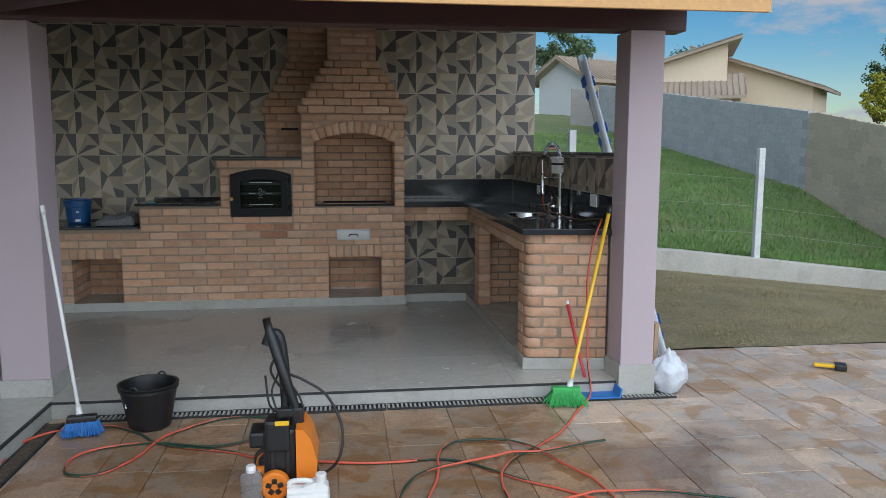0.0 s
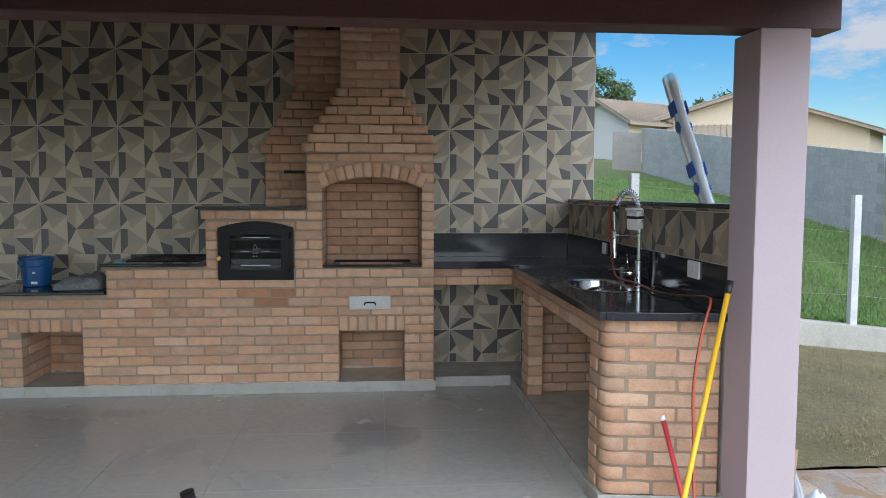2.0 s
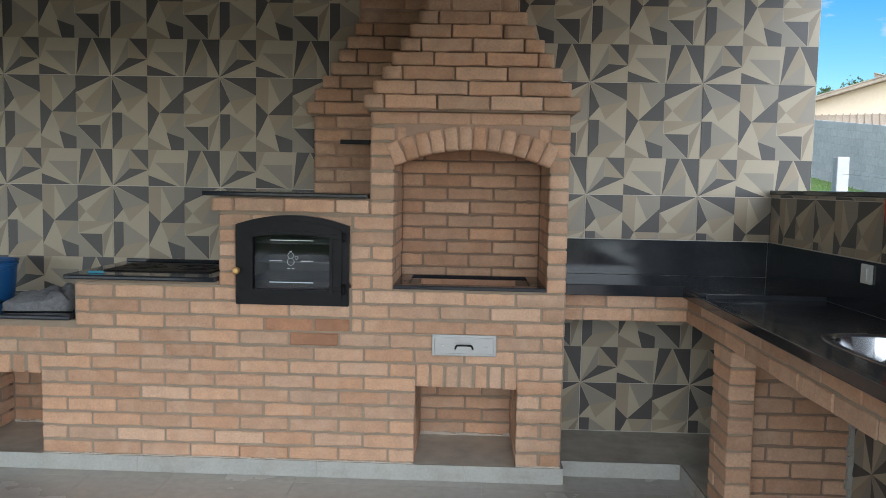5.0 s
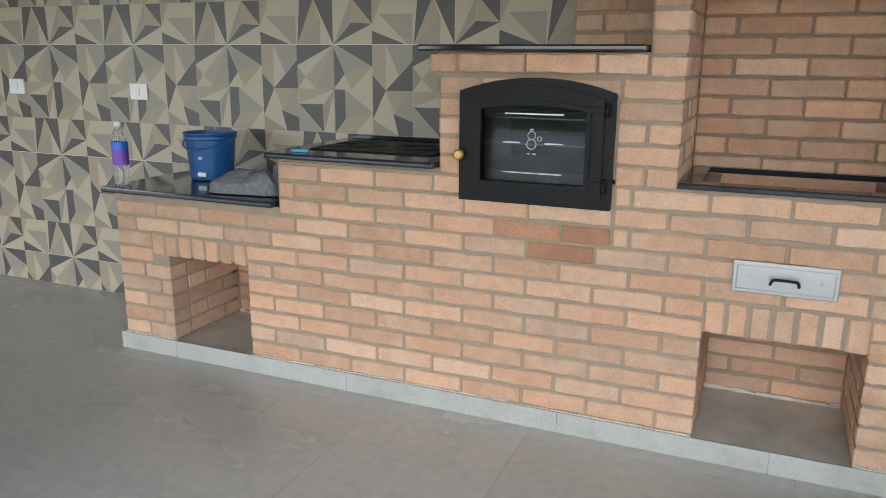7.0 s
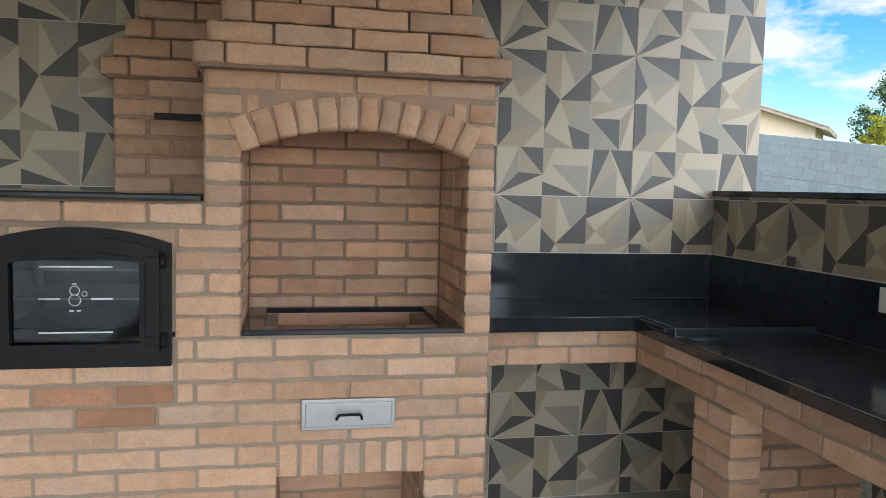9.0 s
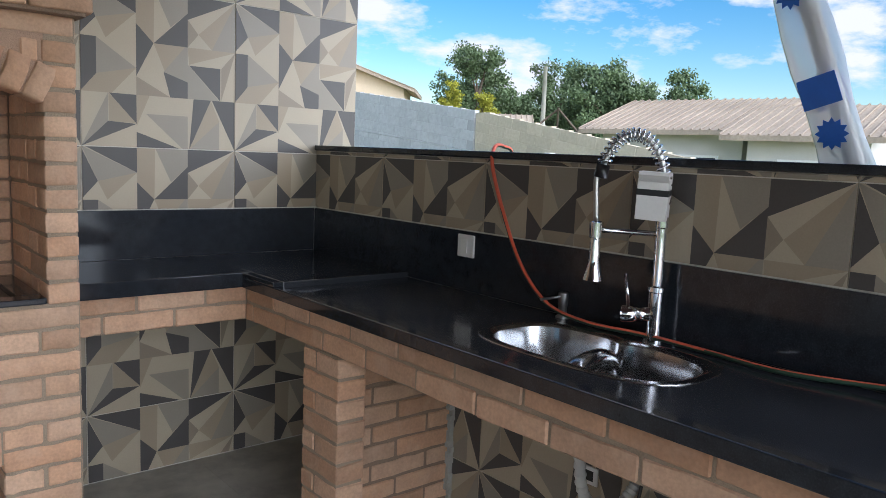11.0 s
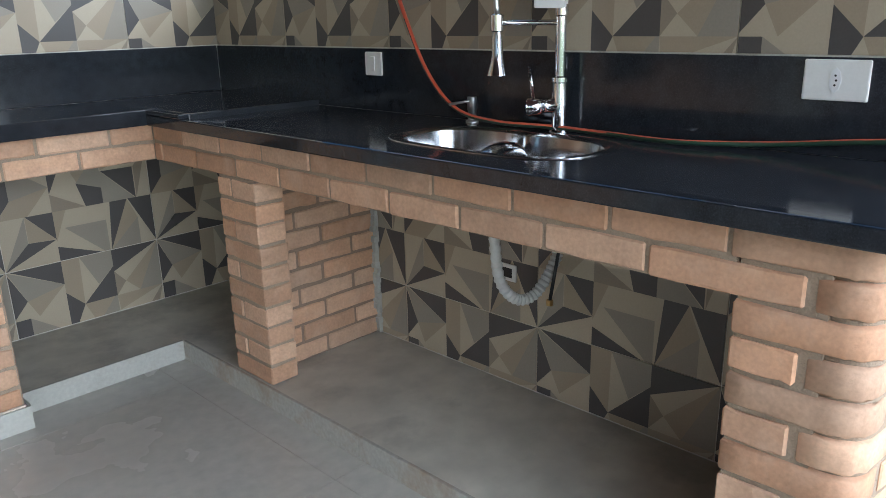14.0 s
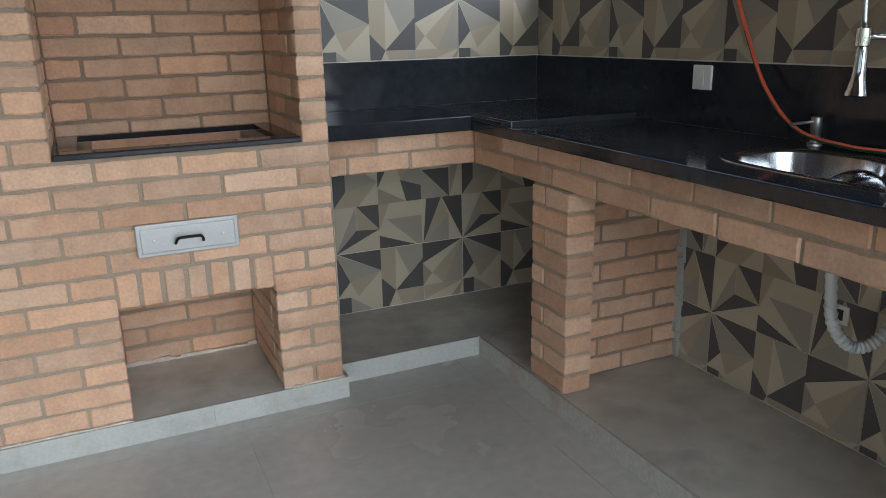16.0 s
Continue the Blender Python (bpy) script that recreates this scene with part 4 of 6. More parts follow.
def holed_slab(bm, x0, x1, y0, y1, z0, z1, ring):
    """A slab with a shaped hole; the outer edge is met ray by ray."""
    cx, cy = SINK_X, SINK_Y
    corners = [(x1, y1), (x0, y1), (x0, y0), (x1, y0)]
    edge = []
    for x, y in ring:
        dx, dy = x - cx, y - cy
        t = min(((x1 if dx > 0 else x0) - cx) / dx if abs(dx) > 1e-9 else 1e9, ((y1 if dy > 0 else y0) - cy) / dy if abs(dy) > 1e-9 else 1e9)
        edge.append([cx + dx * t, cy + dy * t])
    for c in corners:
        near = min(range(len(edge)), key=lambda q: abs(math.atan2(edge[q][1] - cy, edge[q][0] - cx) - math.atan2(c[1] - cy, c[0] - cx)))
        edge[near] = list(c)
    n = len(ring)
    va = [[bm.verts.new((x, y, z)) for x, y in ring] for z in (z1, z0)]
    vb = [[bm.verts.new((x, y, z)) for x, y in edge] for z in (z1, z0)]
    for q in range(n):
        j = (q + 1) % n
        bm.faces.new((va[0][q], vb[0][q], vb[0][j], va[0][j]))
        bm.faces.new((va[1][j], vb[1][j], vb[1][q], va[1][q]))
        bm.faces.new((va[0][j], va[1][j], va[1][q], va[0][q]))
        bm.faces.new((vb[0][q], vb[1][q], vb[1][j], vb[0][j]))


top = bmesh.new()
holed_slab(top, 1.186, 1.744, 5.285, 7.378, .8895, .917, sink_line(0.0))
worktop = tagged(part("worktop", top, "granite_used"), "polished black granite worktop with raised corner", "worktop")
part("front_edge", box(1.178, 1.2135, 5.27, 7.6115, .8845, .9225, 0.004), "granite", worktop)
end_edge = box(1.2137, 1.7425, 5.27, 5.306, .8845, .9225, 0.004)
for v in end_edge.verts:
    v.co.y -= (v.co.x - 1.2137) * SKEW if v.co.y < 5.288 else 0
part("end_edge", end_edge, "granite", worktop)
part("front_edge", box(1.178, 1.2135, 7.3785, 7.6115, .9226, .938, 0.003), "granite", worktop)
part("raised_corner", box(1.214, 1.744, 7.3785, 8.075, .897, .938, 0.005), "granite_used", worktop)
part("back_slab", box(.616, 1.2135, 7.632, 8.075, .897, .938, 0.002), "granite", worktop)
part("back_edge", box(.616, 1.2135, 7.6122, 7.6315, .8855, .9385, 0.003), "granite", worktop)
splash = thing("splashback", "black granite splashback strips above the worktop", "splashback", (0, 0, 0))
part("back_strip", box(.614, 1.743, 8.0765, 8.0915, .9385, 1.125, 0.001), "granite", splash)
part("side_strip", box(1.7445, 1.7565, 5.223, 8.076, .9175, 1.1245, 0.001), "granite", splash)

# ---- tile cladding ----
tiled(wall_north, lambda a, z: Matrix.Translation((a, BACK_Y - 0.0085, z)), -4.6, .12, 0.001, 2.95, -1.783, 1.358)
tiled(wall_north, lambda a, z: Matrix.Translation((a, BACK_Y - 0.0085, z)), .123, 1.957, 1.127, 2.95, 0.779, 1.362)
tiled(wall_north, lambda a, z: Matrix.Translation((a, BACK_Y - 0.0085, z)), .61, 1.756, .0755, .896, 0.783, 0.342)
side = lambda a, z: Matrix.Translation((SIDE_X - 0.0085, -a, z)) @ Matrix.Rotation(-math.pi / 2, 4, 'Z')
tiled(half_wall, side, -8.09, -5.225, 1.127, 1.377, -5.81, 1.362)
tiled(half_wall, side, -8.09, -5.5, .0755, .88, -6.363, 0.296)


# ---- outdoors: ground, low wall, lawn ----
def kerb_y(x):
    return 9.25 + 0.22 * (x - 2.0)


def verge_z(x, y):
    """The dry strip falls gently away from the patio."""
    run = min(max((y - 6.0) / 3.5, 0), 1)
    return PATIO_Z - 0.015 - run * max(0.0, min(x - 4.0, 14)) * 0.135


def lie(x, y):
    """The height of the ground."""
    line = kerb_y(x)
    if y < line + 0.1:
        return verge_z(x, y) - (0.0 if y > 5.9 else 0.1)
    s = -1.076 + 0.124 * min(y, 36) - 0.038 * min(x, 14) - 0.12 * max(0.0, min(x - 14, 20))
    start = verge_z(x, line) + 0.26
    blend = min((y - line) / 5, 1)
    s = start + (s - start) * blend
    if y > 33:
        s += 0.02 * min(y - 33, 100)
    return s + 0.03 * noise.noise(Vector((x * 0.8, y * 0.8, 0)))


gm = bmesh.new()
gx = [-400, -150, -60, -25, -12, -6.5, -2, 0, 1.5] + [2 + 0.75 * i for i in range(34)] + [29, 34, 42, 60, 110, 220, 450]
gy = [-400, -120, -40, -15, -5, 0, 3, 5, 6, 7, 8] + [8.6 + 0.6 * i for i in range(46)] + [38, 42, 50, 65, 100, 200, 450]


def sheet(x, y):
    """The ground sheet, kept below the turf strips that edge the kerb."""
    if x < 1.9 and y < 9:
        return PATIO_Z - 0.25
    return lie(x, y) - (0.45 if y < kerb_y(x) + 1.3 and x < 15 else 0.0)


rows = [[gm.verts.new((x, y, sheet(x, y))) for x in gx] for y in gy]
for a, b in zip(rows, rows[1:]):
    for q in range(len(gx) - 1):
        gm.faces.new((a[q], a[q + 1], b[q + 1], b[q]))
ground = tagged(part("ground", gm, "grass_ground", smooth=True), "sloping green lawn with worn patches", "lawn", kind="structure")
patio = part("patio", box(-1.58, 9.0, -6.0, 5.98, PATIO_Z - 0.16, PATIO_Z - 0.012), "sand_joint")
tagged(patio, "patio of buff flagstones, damp in places", "patio", kind="structure")
vm = bmesh.new()
vx = [1.965 + 0.4 * q for q in range(32)]
vrows = [[vm.verts.new((x, 5.985 + (kerb_y(x) + 0.04 - 5.985) * q / 12, verge_z(x, 5.985 + (kerb_y(x) - 5.985) * q / 12) + 0.012 + 0.02 * noise.noise(Vector((x * 2, q * 0.7, 3))))) for x in vx] for q in range(13)]
for ra, rb in zip(vrows, vrows[1:]):
    for q in range(len(vx) - 1):
        vm.faces.new((ra[q], ra[q + 1], rb[q + 1], rb[q]))
tagged(part("verge", vm, "dry_ground", smooth=True), "strip of dry brownish turf", "verge", kind="structure")

bank = bmesh.new()
bx = [1.97 + 0.4 * q for q in range(32)]
brows = [[bank.verts.new((x, kerb_y(x) + 0.11 + v, lie(x, kerb_y(x) + 0.12 + v) + 0.012)) for x in bx] for v in (0, .25, .5, .8, 1.2, 1.6, 2.1, 2.6)]
for ra, rb in zip(brows, brows[1:]):
    for q in range(len(bx) - 1):
        bank.faces.new((ra[q], ra[q + 1], rb[q + 1], rb[q]))
tagged(part("lawn_bank", bank, "grass_ground", smooth=True), "green lawn edge above the low wall", "lawn", kind="structure")

lw = bmesh.new()
lx = [1.9 + 0.5 * q for q in range(28)]
ends = []
for x in lx:
    y, zt = kerb_y(x), verge_z(x, kerb_y(x)) + 0.29
    ends.append([lw.verts.new(p) for p in ((x, y, zt - 0.6), (x, y, zt - 0.015), (x, y + 0.015, zt), (x, y + 0.15, zt), (x, y + 0.16, zt - 0.6))])
for ra, rb in zip(ends, ends[1:]):
    for q in range(4):
        lw.faces.new((ra[q], rb[q], rb[q + 1], ra[q + 1]))
low_wall = tagged(part("low_wall", lw, "concrete"), "low weathered concrete retaining wall", "low wall", kind="structure")


# white fence posts with thin wires
post = None
for q in range(5):
    x = 2.78 + 2.77 * q
    y = kerb_y(x) + 0.08
    z = verge_z(x, y) + 0.28
    if post is None:
        post = thing("fence_post", "slim white concrete fence post on the low wall", "fence post", (x, y, z), group="lawn fence posts")
        part("shaft", box(-0.042, 0.042, -0.040, 0.040, -0.02, 1.47, 0.008), "post_paint", post)
    else:
        copy_thing(post, Matrix.Translation((x, y, z)))
for h in (0.35, 0.7, 1.05, 1.35):
    line = [(x, kerb_y(x) + 0.03, verge_z(x, kerb_y(x)) + 0.28 + h) for x in (2.78, 5.55, 8.32, 11.09, 13.86)]
    tagged(part("fence_wire", tube(line, 0.0016, 4), "steel"), "thin fence wire strung between the posts", "fence wire", "fence wires")

# block boundary wall, each block a piece on a shared mesh
def block_wall(name, a, b, za, zb, tall, mat, joint, label):
    a, b = Vector(a), Vector(b)
    way = (b - a)
    length = way.length
    way.normalize()
    turn = math.atan2(way.y, way.x)
    n = round(length / 0.40)
    w = length / n
    z = lambda s: za + (zb - za) * s / length
    bm = bmesh.new()
    for q in range(n):
        add_box(bm, q * w, q * w + w, 0.006, 0.13, z(q * w + w / 2) - 0.5, z(q * w + w / 2) + 0.2 * tall - 0.012, m=Matrix.Translation((*a, 0)) @ Matrix.Rotation(turn, 4, 'Z'))
    wall = tagged(part(name, bm, joint), label, "boundary wall", kind="structure")
    whole = box(0.004, w - 0.004, 0, 0.12, 0.004, 0.196, 0.004)
    me = bpy.data.meshes.new("block")
    whole.to_mesh(me)
    whole.free()
    me.materials.append(M[mat])
    for k in range(tall):
        for q in range(n):
            s = (q + (0.5 if k % 2 else 0)) * w
            if s + w > length:
                continue
            p = a + way * s
            tip = math.atan2(z(s + w) - z(s), w)
            mesh_ob("block", me, wall, Matrix.Translation((p.x, p.y, z(s) + 0.2 * k)) @ Matrix.Rotation(turn, 4, 'Z') @ Matrix.Rotation(-tip, 4, 'Y'))
    return wall


block_wall("wall_boundary", (10.2, 30.3), (10.1, 16.2), 2.15, .45, 9, "block", "block_joint", "grey concrete block boundary wall on the slope")
block_wall("wall_boundary_far", (10.1, 16.15), (10.0, 8.2), .25, -1.05, 10, "tan_block", "tan_block", "tan concrete block boundary wall")
block_wall("wall_boundary_end", (9.2, 30.75), (10.19, 30.33), 2.26, 2.15, 8, "dull_block", "dull_block", "dull grey concrete block wall at the slope's top")


# ---- far houses and trees ----
def roof_slab(parent, corners, thick, name="roof"):
    """A tiled roof plane from its four corners (eave left, eave right, ridge right, ridge left), with ribs of tiles."""
    bm = bmesh.new()
    c = [Vector(p) for p in corners]
    down = Vector((0, 0, -thick))
    v = [bm.verts.new(p) for p in c] + [bm.verts.new(p + down) for p in c]
    for q in ((0, 1, 2, 3), (7, 6, 5, 4), (0, 4, 5, 1), (1, 5, 6, 2), (2, 6, 7, 3), (3, 7, 4, 0)):
        bm.faces.new([v[j] for j in q])
    ribs = bmesh.new()
    n = max(int((c[1] - c[0]).length / 0.25), 4)
    for q in range(n + 1):
        t = q / n
        tube([c[0].lerp(c[1], t) + Vector((0, 0, 0.02)), c[3].lerp(c[2], t) + Vector((0, 0, 0.02))], 0.03, 5, ribs)
    roof = part(name, bm, "roof_tile", parent)
    tagged(part("tile_ribs", ribs, "roof_tile", roof), "rows of rounded roof tiles", kind="stuff")
    return roof


def window(parent, m, w, h):
    win = part("window", prism([(-w / 2, 0), (w / 2, 0), (w / 2, h), (-w / 2, h)], -0.05, 0.02, hole=[(-w / 2 + .07, .07), (w / 2 - .07, .07), (w / 2 - .07, h - .07), (-w / 2 + .07, h - .07)]), "white", parent)
    win.matrix_basis = m
    part("pane", box(-w / 2 + .06, w / 2 - .06, -0.01, 0.01, .06, h - .06), "dark_glass", win)
    part("bar", box(-0.025, 0.025, -0.03, -0.012, .06, h - .06), "white", win)


def house(x, y, turn, w, d, h, rise, label, wall="house_wall", mono=False, wins=((0.25, 1.2), (0.7, 1.2)), lift=0.0, end_wall=None):
    """A house with its front along x; a gabled or single-pitch tiled roof with overhang."""
    z = lie(x, y) - 0.3 + lift
    ho = thing("house", label, "house", (x, y, z))
    ho.rotation_euler = (0, 0, radians(turn))
    o = 0.55
    if mono:
        part("wall", prism([(-w / 2, 0), (w / 2, 0), (w / 2, h + rise), (-w / 2, h)], -d / 2, d / 2), wall, ho)
        s = rise / w
        roof_slab(ho, [(-w / 2 - o, -d / 2 - o, h - s * o + .12), (-w / 2 - o, d / 2 + o, h - s * o + .12), (w / 2 + o, d / 2 + o, h + rise + s * o + .12), (w / 2 + o, -d / 2 - o, h + rise + s * o + .12)], 0.14)
    else:
        part("wall", box(-w / 2, w / 2, -d / 2, d / 2, 0, h), wall, ho)
        part("gable", prism([(-d / 2, h), (d / 2, h), (0, h + rise)], -w / 2 + .01, w / 2 - .01), wall, ho).rotation_euler = (0, 0, radians(90))
        s = rise / (d / 2)
        roof_slab(ho, [(-w / 2 - o, -d / 2 - o, h - s * o + .1), (w / 2 + o, -d / 2 - o, h - s * o + .1), (w / 2 + o, 0, h + rise + .1), (-w / 2 - o, 0, h + rise + .1)], 0.14)
        roof_slab(ho, [(w / 2 + o, d / 2 + o, h - s * o + .1), (-w / 2 - o, d / 2 + o, h - s * o + .1), (-w / 2 - o, 0, h + rise + .1), (w / 2 + o, 0, h + rise + .1)], 0.14)
    # slab laid over the end wall, coloured as its shaded side
    if end_wall:
        part("end_wall", prism([(-d / 2, 0), (d / 2, 0), (d / 2, h - .02), (0, h + rise - .04), (-d / 2, h - .02)], w / 2 + .004, w / 2 + .07), end_wall, ho).rotation_euler = (0, 0, radians(90))
    for f, zz in wins:
        window(ho, Matrix.Translation((-w / 2 + f * w, -d / 2 - 0.01, zz)), 1.3, 1.1)
    return ho


def tree(x, y, h, spread, seed, leaf="leaf", label="leafy broad-crowned tree", base=0.3, dense=1.0):
    dice = random.Random(seed)
    z = lie(x, y) - 0.2
    t = thing("tree", label, "tree", (x, y, z), group="trees beyond the wall")
    bm = tube([(0, 0, 0), (0.1, 0, h * 0.2), (0.05, 0.1, h * 0.45), (0.2, 0, h * 0.7)], [0.035 * h, 0.026 * h, 0.018 * h, 0.006 * h], 7)
    tips = []
    for q in range(14):
        a = q * 2.4 + dice.uniform(-.4, .4)
        z0 = h * dice.uniform(base, 0.62)
        reach = spread * dice.uniform(0.55, 1.0)
        z1 = z0 + h * dice.uniform(0.12, 0.36)
        tip = Vector((math.cos(a) * reach, math.sin(a) * reach, min(z1, h * 0.93)))
        mid = Vector((math.cos(a) * reach * 0.45, math.sin(a) * reach * 0.45, z0 + (z1 - z0) * 0.65))
        tube([(0.08, 0.04, z0), mid, tip], [0.011 * h, 0.007 * h, 0.002 * h], 5, bm)
        tips += [tip, mid.lerp(tip, 0.5), mid]
    tips += [Vector((dice.uniform(-.4, .4) * spread, dice.uniform(-.4, .4) * spread, h * dice.uniform(0.78, 0.98))) for _ in range(9)]
    part("trunk", bm, "bark", t)
    verts, faces = [], []
    for tip in tips:
        r = spread * dice.uniform(0.2, 0.36)
        for _ in range(int(210 * dense)):
            d = Vector((dice.gauss(0, 1), dice.gauss(0, 1), dice.gauss(0, 0.62)))
            p = tip + d.normalized() * r * dice.uniform(0.25, 1.0)
            n = Vector((dice.gauss(0, 1), dice.gauss(0, 1), dice.gauss(0.6, 1))).normalized()
            u = n.orthogonal().normalized() * dice.uniform(0.06, 0.13) * (0.6 + spread * 0.14)
            w = n.cross(u) * 0.6
            k = len(verts)
            verts += [p - u, p + w, p + u, p - w]
            faces.append((k, k + 1, k + 2, k + 3))
    me = bpy.data.meshes.new("crown")
    me.from_pydata([tuple(p) for p in verts], [], faces)
    me.materials.append(M[leaf])
    crown = new("crown", me)
    crown.parent = t
    return t


house(12.43, 37.0, 30, 4.8, 3, 2.15, 0.85, "pale house with a shade-grey end slab and low tiled roof", "house_wall", wins=(), lift=2.9 - lie(12.43, 37.0), end_wall="house_grey")
house(16.2, 37.2, -25, 5.0, 6, 2.7, 1.5, "cream house with a single-pitch tiled roof", "house_wall", mono=True, wins=((0.3, 1.2),), lift=-0.45)
house(20.9, 36.6, 138, 5.0, 4, 2.1, 1.8, "cream house wing under a falling tiled roof", "house_wall", mono=True, wins=(), lift=2.5 - lie(20.9, 36.6))
house(22.2, 18.3, -82, 4.3, 5.88, 2.6, .935, "white house with a broad tan tiled roof", "plaster", wins=((0.7, 0.75),), lift=0.105 - lie(22.2, 18.3))
house(21.6, 14.2, -82, 2.9, 4.9, 2.45, .78, "low white house wing with a tan tiled roof", "plaster", wins=((0.5, 0.7),), lift=0.105 - lie(21.6, 14.2))
house(26.6, 32.2, -42, 1.8, 2.2, 2.2, 0.5, "small cream outbuilding with tiled roof", "house_wall", wins=(), lift=0.95 - lie(26.6, 32.2))
house(15.7, 34.9, -25, 4.4, 3, 1.7, 0.8, "low cream porch wing with a tiled roof", "house_wall", wins=((0.5, 0.4),))
BROAD = "leafy broad-crowned tree with dark trunk"
tree(14.0, 48.6, 6.2, 1.9, 1, label=BROAD)
tree(22.0, 47.7, 5.6, 2.2, 2, label=BROAD)
tree(30.0, 37.8, 6.6, 2.2, 3, label=BROAD)


def tree_to(x, y, top, spread, seed, **more):
    """A tree whose crown ends at the height top."""
    tree(x, y, top - lie(x, y) + 0.1, spread, seed, **more)


tree_to(31.9, 41.0, 7.5, 2.0, 4, label="tall open-crowned tree with dark limbs", dense=0.7)
tree_to(37.5, 38.2, 7.6, 1.9, 5, label="tall open-crowned tree with dark limbs", dense=0.8)
tree_to(33.3, 30.8, 5.9, 2.1, 6, base=0.2, dense=1.3, label="dense rounded green tree")
tree_to(38.0, 29.3, 6.5, 2.0, 7, base=0.3, dense=1.3, label="dense rounded green tree")
tree_to(32.7, 37.3, 5.0, 1.7, 9, base=0.15, dense=0.7, label="low bushy tree behind the wall")
tree_to(35.5, 35.2, 4.9, 1.8, 12, base=0.15, dense=0.8, label="low bushy tree behind the wall")
tree_to(34.5, 31.8, 6.7, 2.3, 21, base=0.2, dense=1.3, label="dense rounded green tree")
tree_to(34.5, 30.3, 6.1, 1.9, 22, base=0.2, dense=1.2, label="dense rounded green tree")
tree_to(35.2, 34.2, 6.9, 2.0, 23, base=0.25, dense=1.0, label="dense rounded green tree")
tree_to(33.2, 38.2, 5.0, 1.6, 24, base=0.15, dense=0.8, label="dense rounded green tree")
tree_to(35.1, 37.5, 5.9, 1.8, 25, base=0.2, dense=0.9, label="dense rounded green tree")
trestle = thing("timber_trestle", "weathered timber A-frame of poles behind the wall", "timber frame", (22.5, 25.0, lie(22.5, 25.0) - .2))
TZ = 3.35 - trestle.location.z
for name, a, b in (("post", (0, 0, 0), (0, 0, TZ)), ("brace", (-.62, .68, TZ - .85), (0, 0, TZ - .08)), ("brace", (.55, -.62, TZ - .95), (0, 0, TZ - .05)), ("post", (-.62, .68, 0), (-.62, .68, TZ - .7)), ("post", (.55, -.62, 0), (.55, -.62, TZ - .8))):
    part(name, tube([a, b], .045, 6), "bark", trestle)
tree(29.0, 12.6, 6.8, 2.6, 8, label=BROAD)
tree(26.1, 35.4, 4.0, 0.7, 10, "leaf_yellow", "slim tree with yellowish drooping crown", dense=0.35)
tree(27.4, 34.2, 3.9, 0.7, 11, "leaf_yellow", "slim tree with yellowish drooping crown", dense=0.35)
pole_bm = tube([(0, 0, 0), (0, 0, 6.5)], [0.13, 0.09], 8)
up = part("pole", pole_bm, "concrete")
up.location = (25.8, 28.8, lie(25.8, 28.8) - 1.6)
up.name = "utility_pole"
tagged(up, "grey concrete utility pole among the trees", "utility pole")


# grass: blades too many to count
def blades(name, label, n, spot, tall, wide, mat, seed):
    dice = np.random.RandomState(seed)
    verts, faces = [], []
    for q in range(n):
        x, y, z = spot(dice)
        a, h = dice.uniform(0, 6.28), tall * dice.uniform(0.5, 1.3)
        dx, dy = math.cos(a) * wide, math.sin(a) * wide
        lx, ly = dice.normal(0, 0.5) * h, dice.normal(0, 0.5) * h
        k = len(verts)
        verts += [(x - dx, y - dy, z), (x + dx, y + dy, z), (x + lx, y + ly, z + h)]
        faces.append((k, k + 1, k + 2))
    me = bpy.data.meshes.new(name)
    me.from_pydata(verts, [], faces)
    me.materials.append(M[mat])
    tagged(new(name, me), label, "grass", kind="stuff")


def on_verge(d):
    x = d.uniform(2.0, 9.0)
    y = d.uniform(6.0, kerb_y(x) - 0.01)
    return x, y, verge_z(x, y) + 0.005


def on_lawn(d):
    x = d.uniform(2.2, 10.0)
    y = kerb_y(x) + 0.2 + 16 * d.uniform(0, 1) ** 1.6
    return x, y, lie(x, y) - 0.02


blades("dry_grass", "short dry brownish grass", 60000, on_verge, 0.024, 0.004, "dry_blade", 3)
blades("lawn_grass", "rough green grass on the slope", 60000, on_lawn, 0.10, 0.012, "blade", 4)


# ---- fittings of the barbecue ----
def arched(x0, x1, z0, z1, rise, n=12):
    pts = [(x0, z0), (x1, z0)]
    for q in range(n + 1):
        t = q / n
        pts.append((x1 + (x0 - x1) * t, z1 + rise * (1 - (2 * t - 1) ** 2)))
    return pts


DX = .2625
door = part("oven_door", prism(arched(-DX, DX, 0, .372, .046), -.030, .002, hole=arched(-DX + .034, DX - .034, .03, .35, .040)), "iron", bbq, "black cast iron door with arched glass pane")
door.location = (-.655, 7.5, .825)
part("door_leaf", prism(arched(-DX + .030, DX - .030, .027, .353, .040), -.042, -.012, hole=arched(-DX + .085, DX - .085, .075, .315, .016)), "iron", door, "black iron door leaf")
part("bead", prism(arched(-DX + .070, DX - .070, .062, .325, .022), -.052, -.040, hole=arched(-DX + .085, DX - .085, .075, .315, .016)), "iron", door)
part("pane", prism(arched(-DX + .08, DX - .08, .07, .317, .017), -.030, -.024), "glass", door, "dark glass pane with white printed lines")
for x0, x1, z in ((-.10, .10, .300), (-.105, -.045, .205), (.04, .10, .205), (-.105, .10, .105)):
    part("printed_line", box(x0, x1, -.0325, -.0305, z, z + .004), "print_white", door)
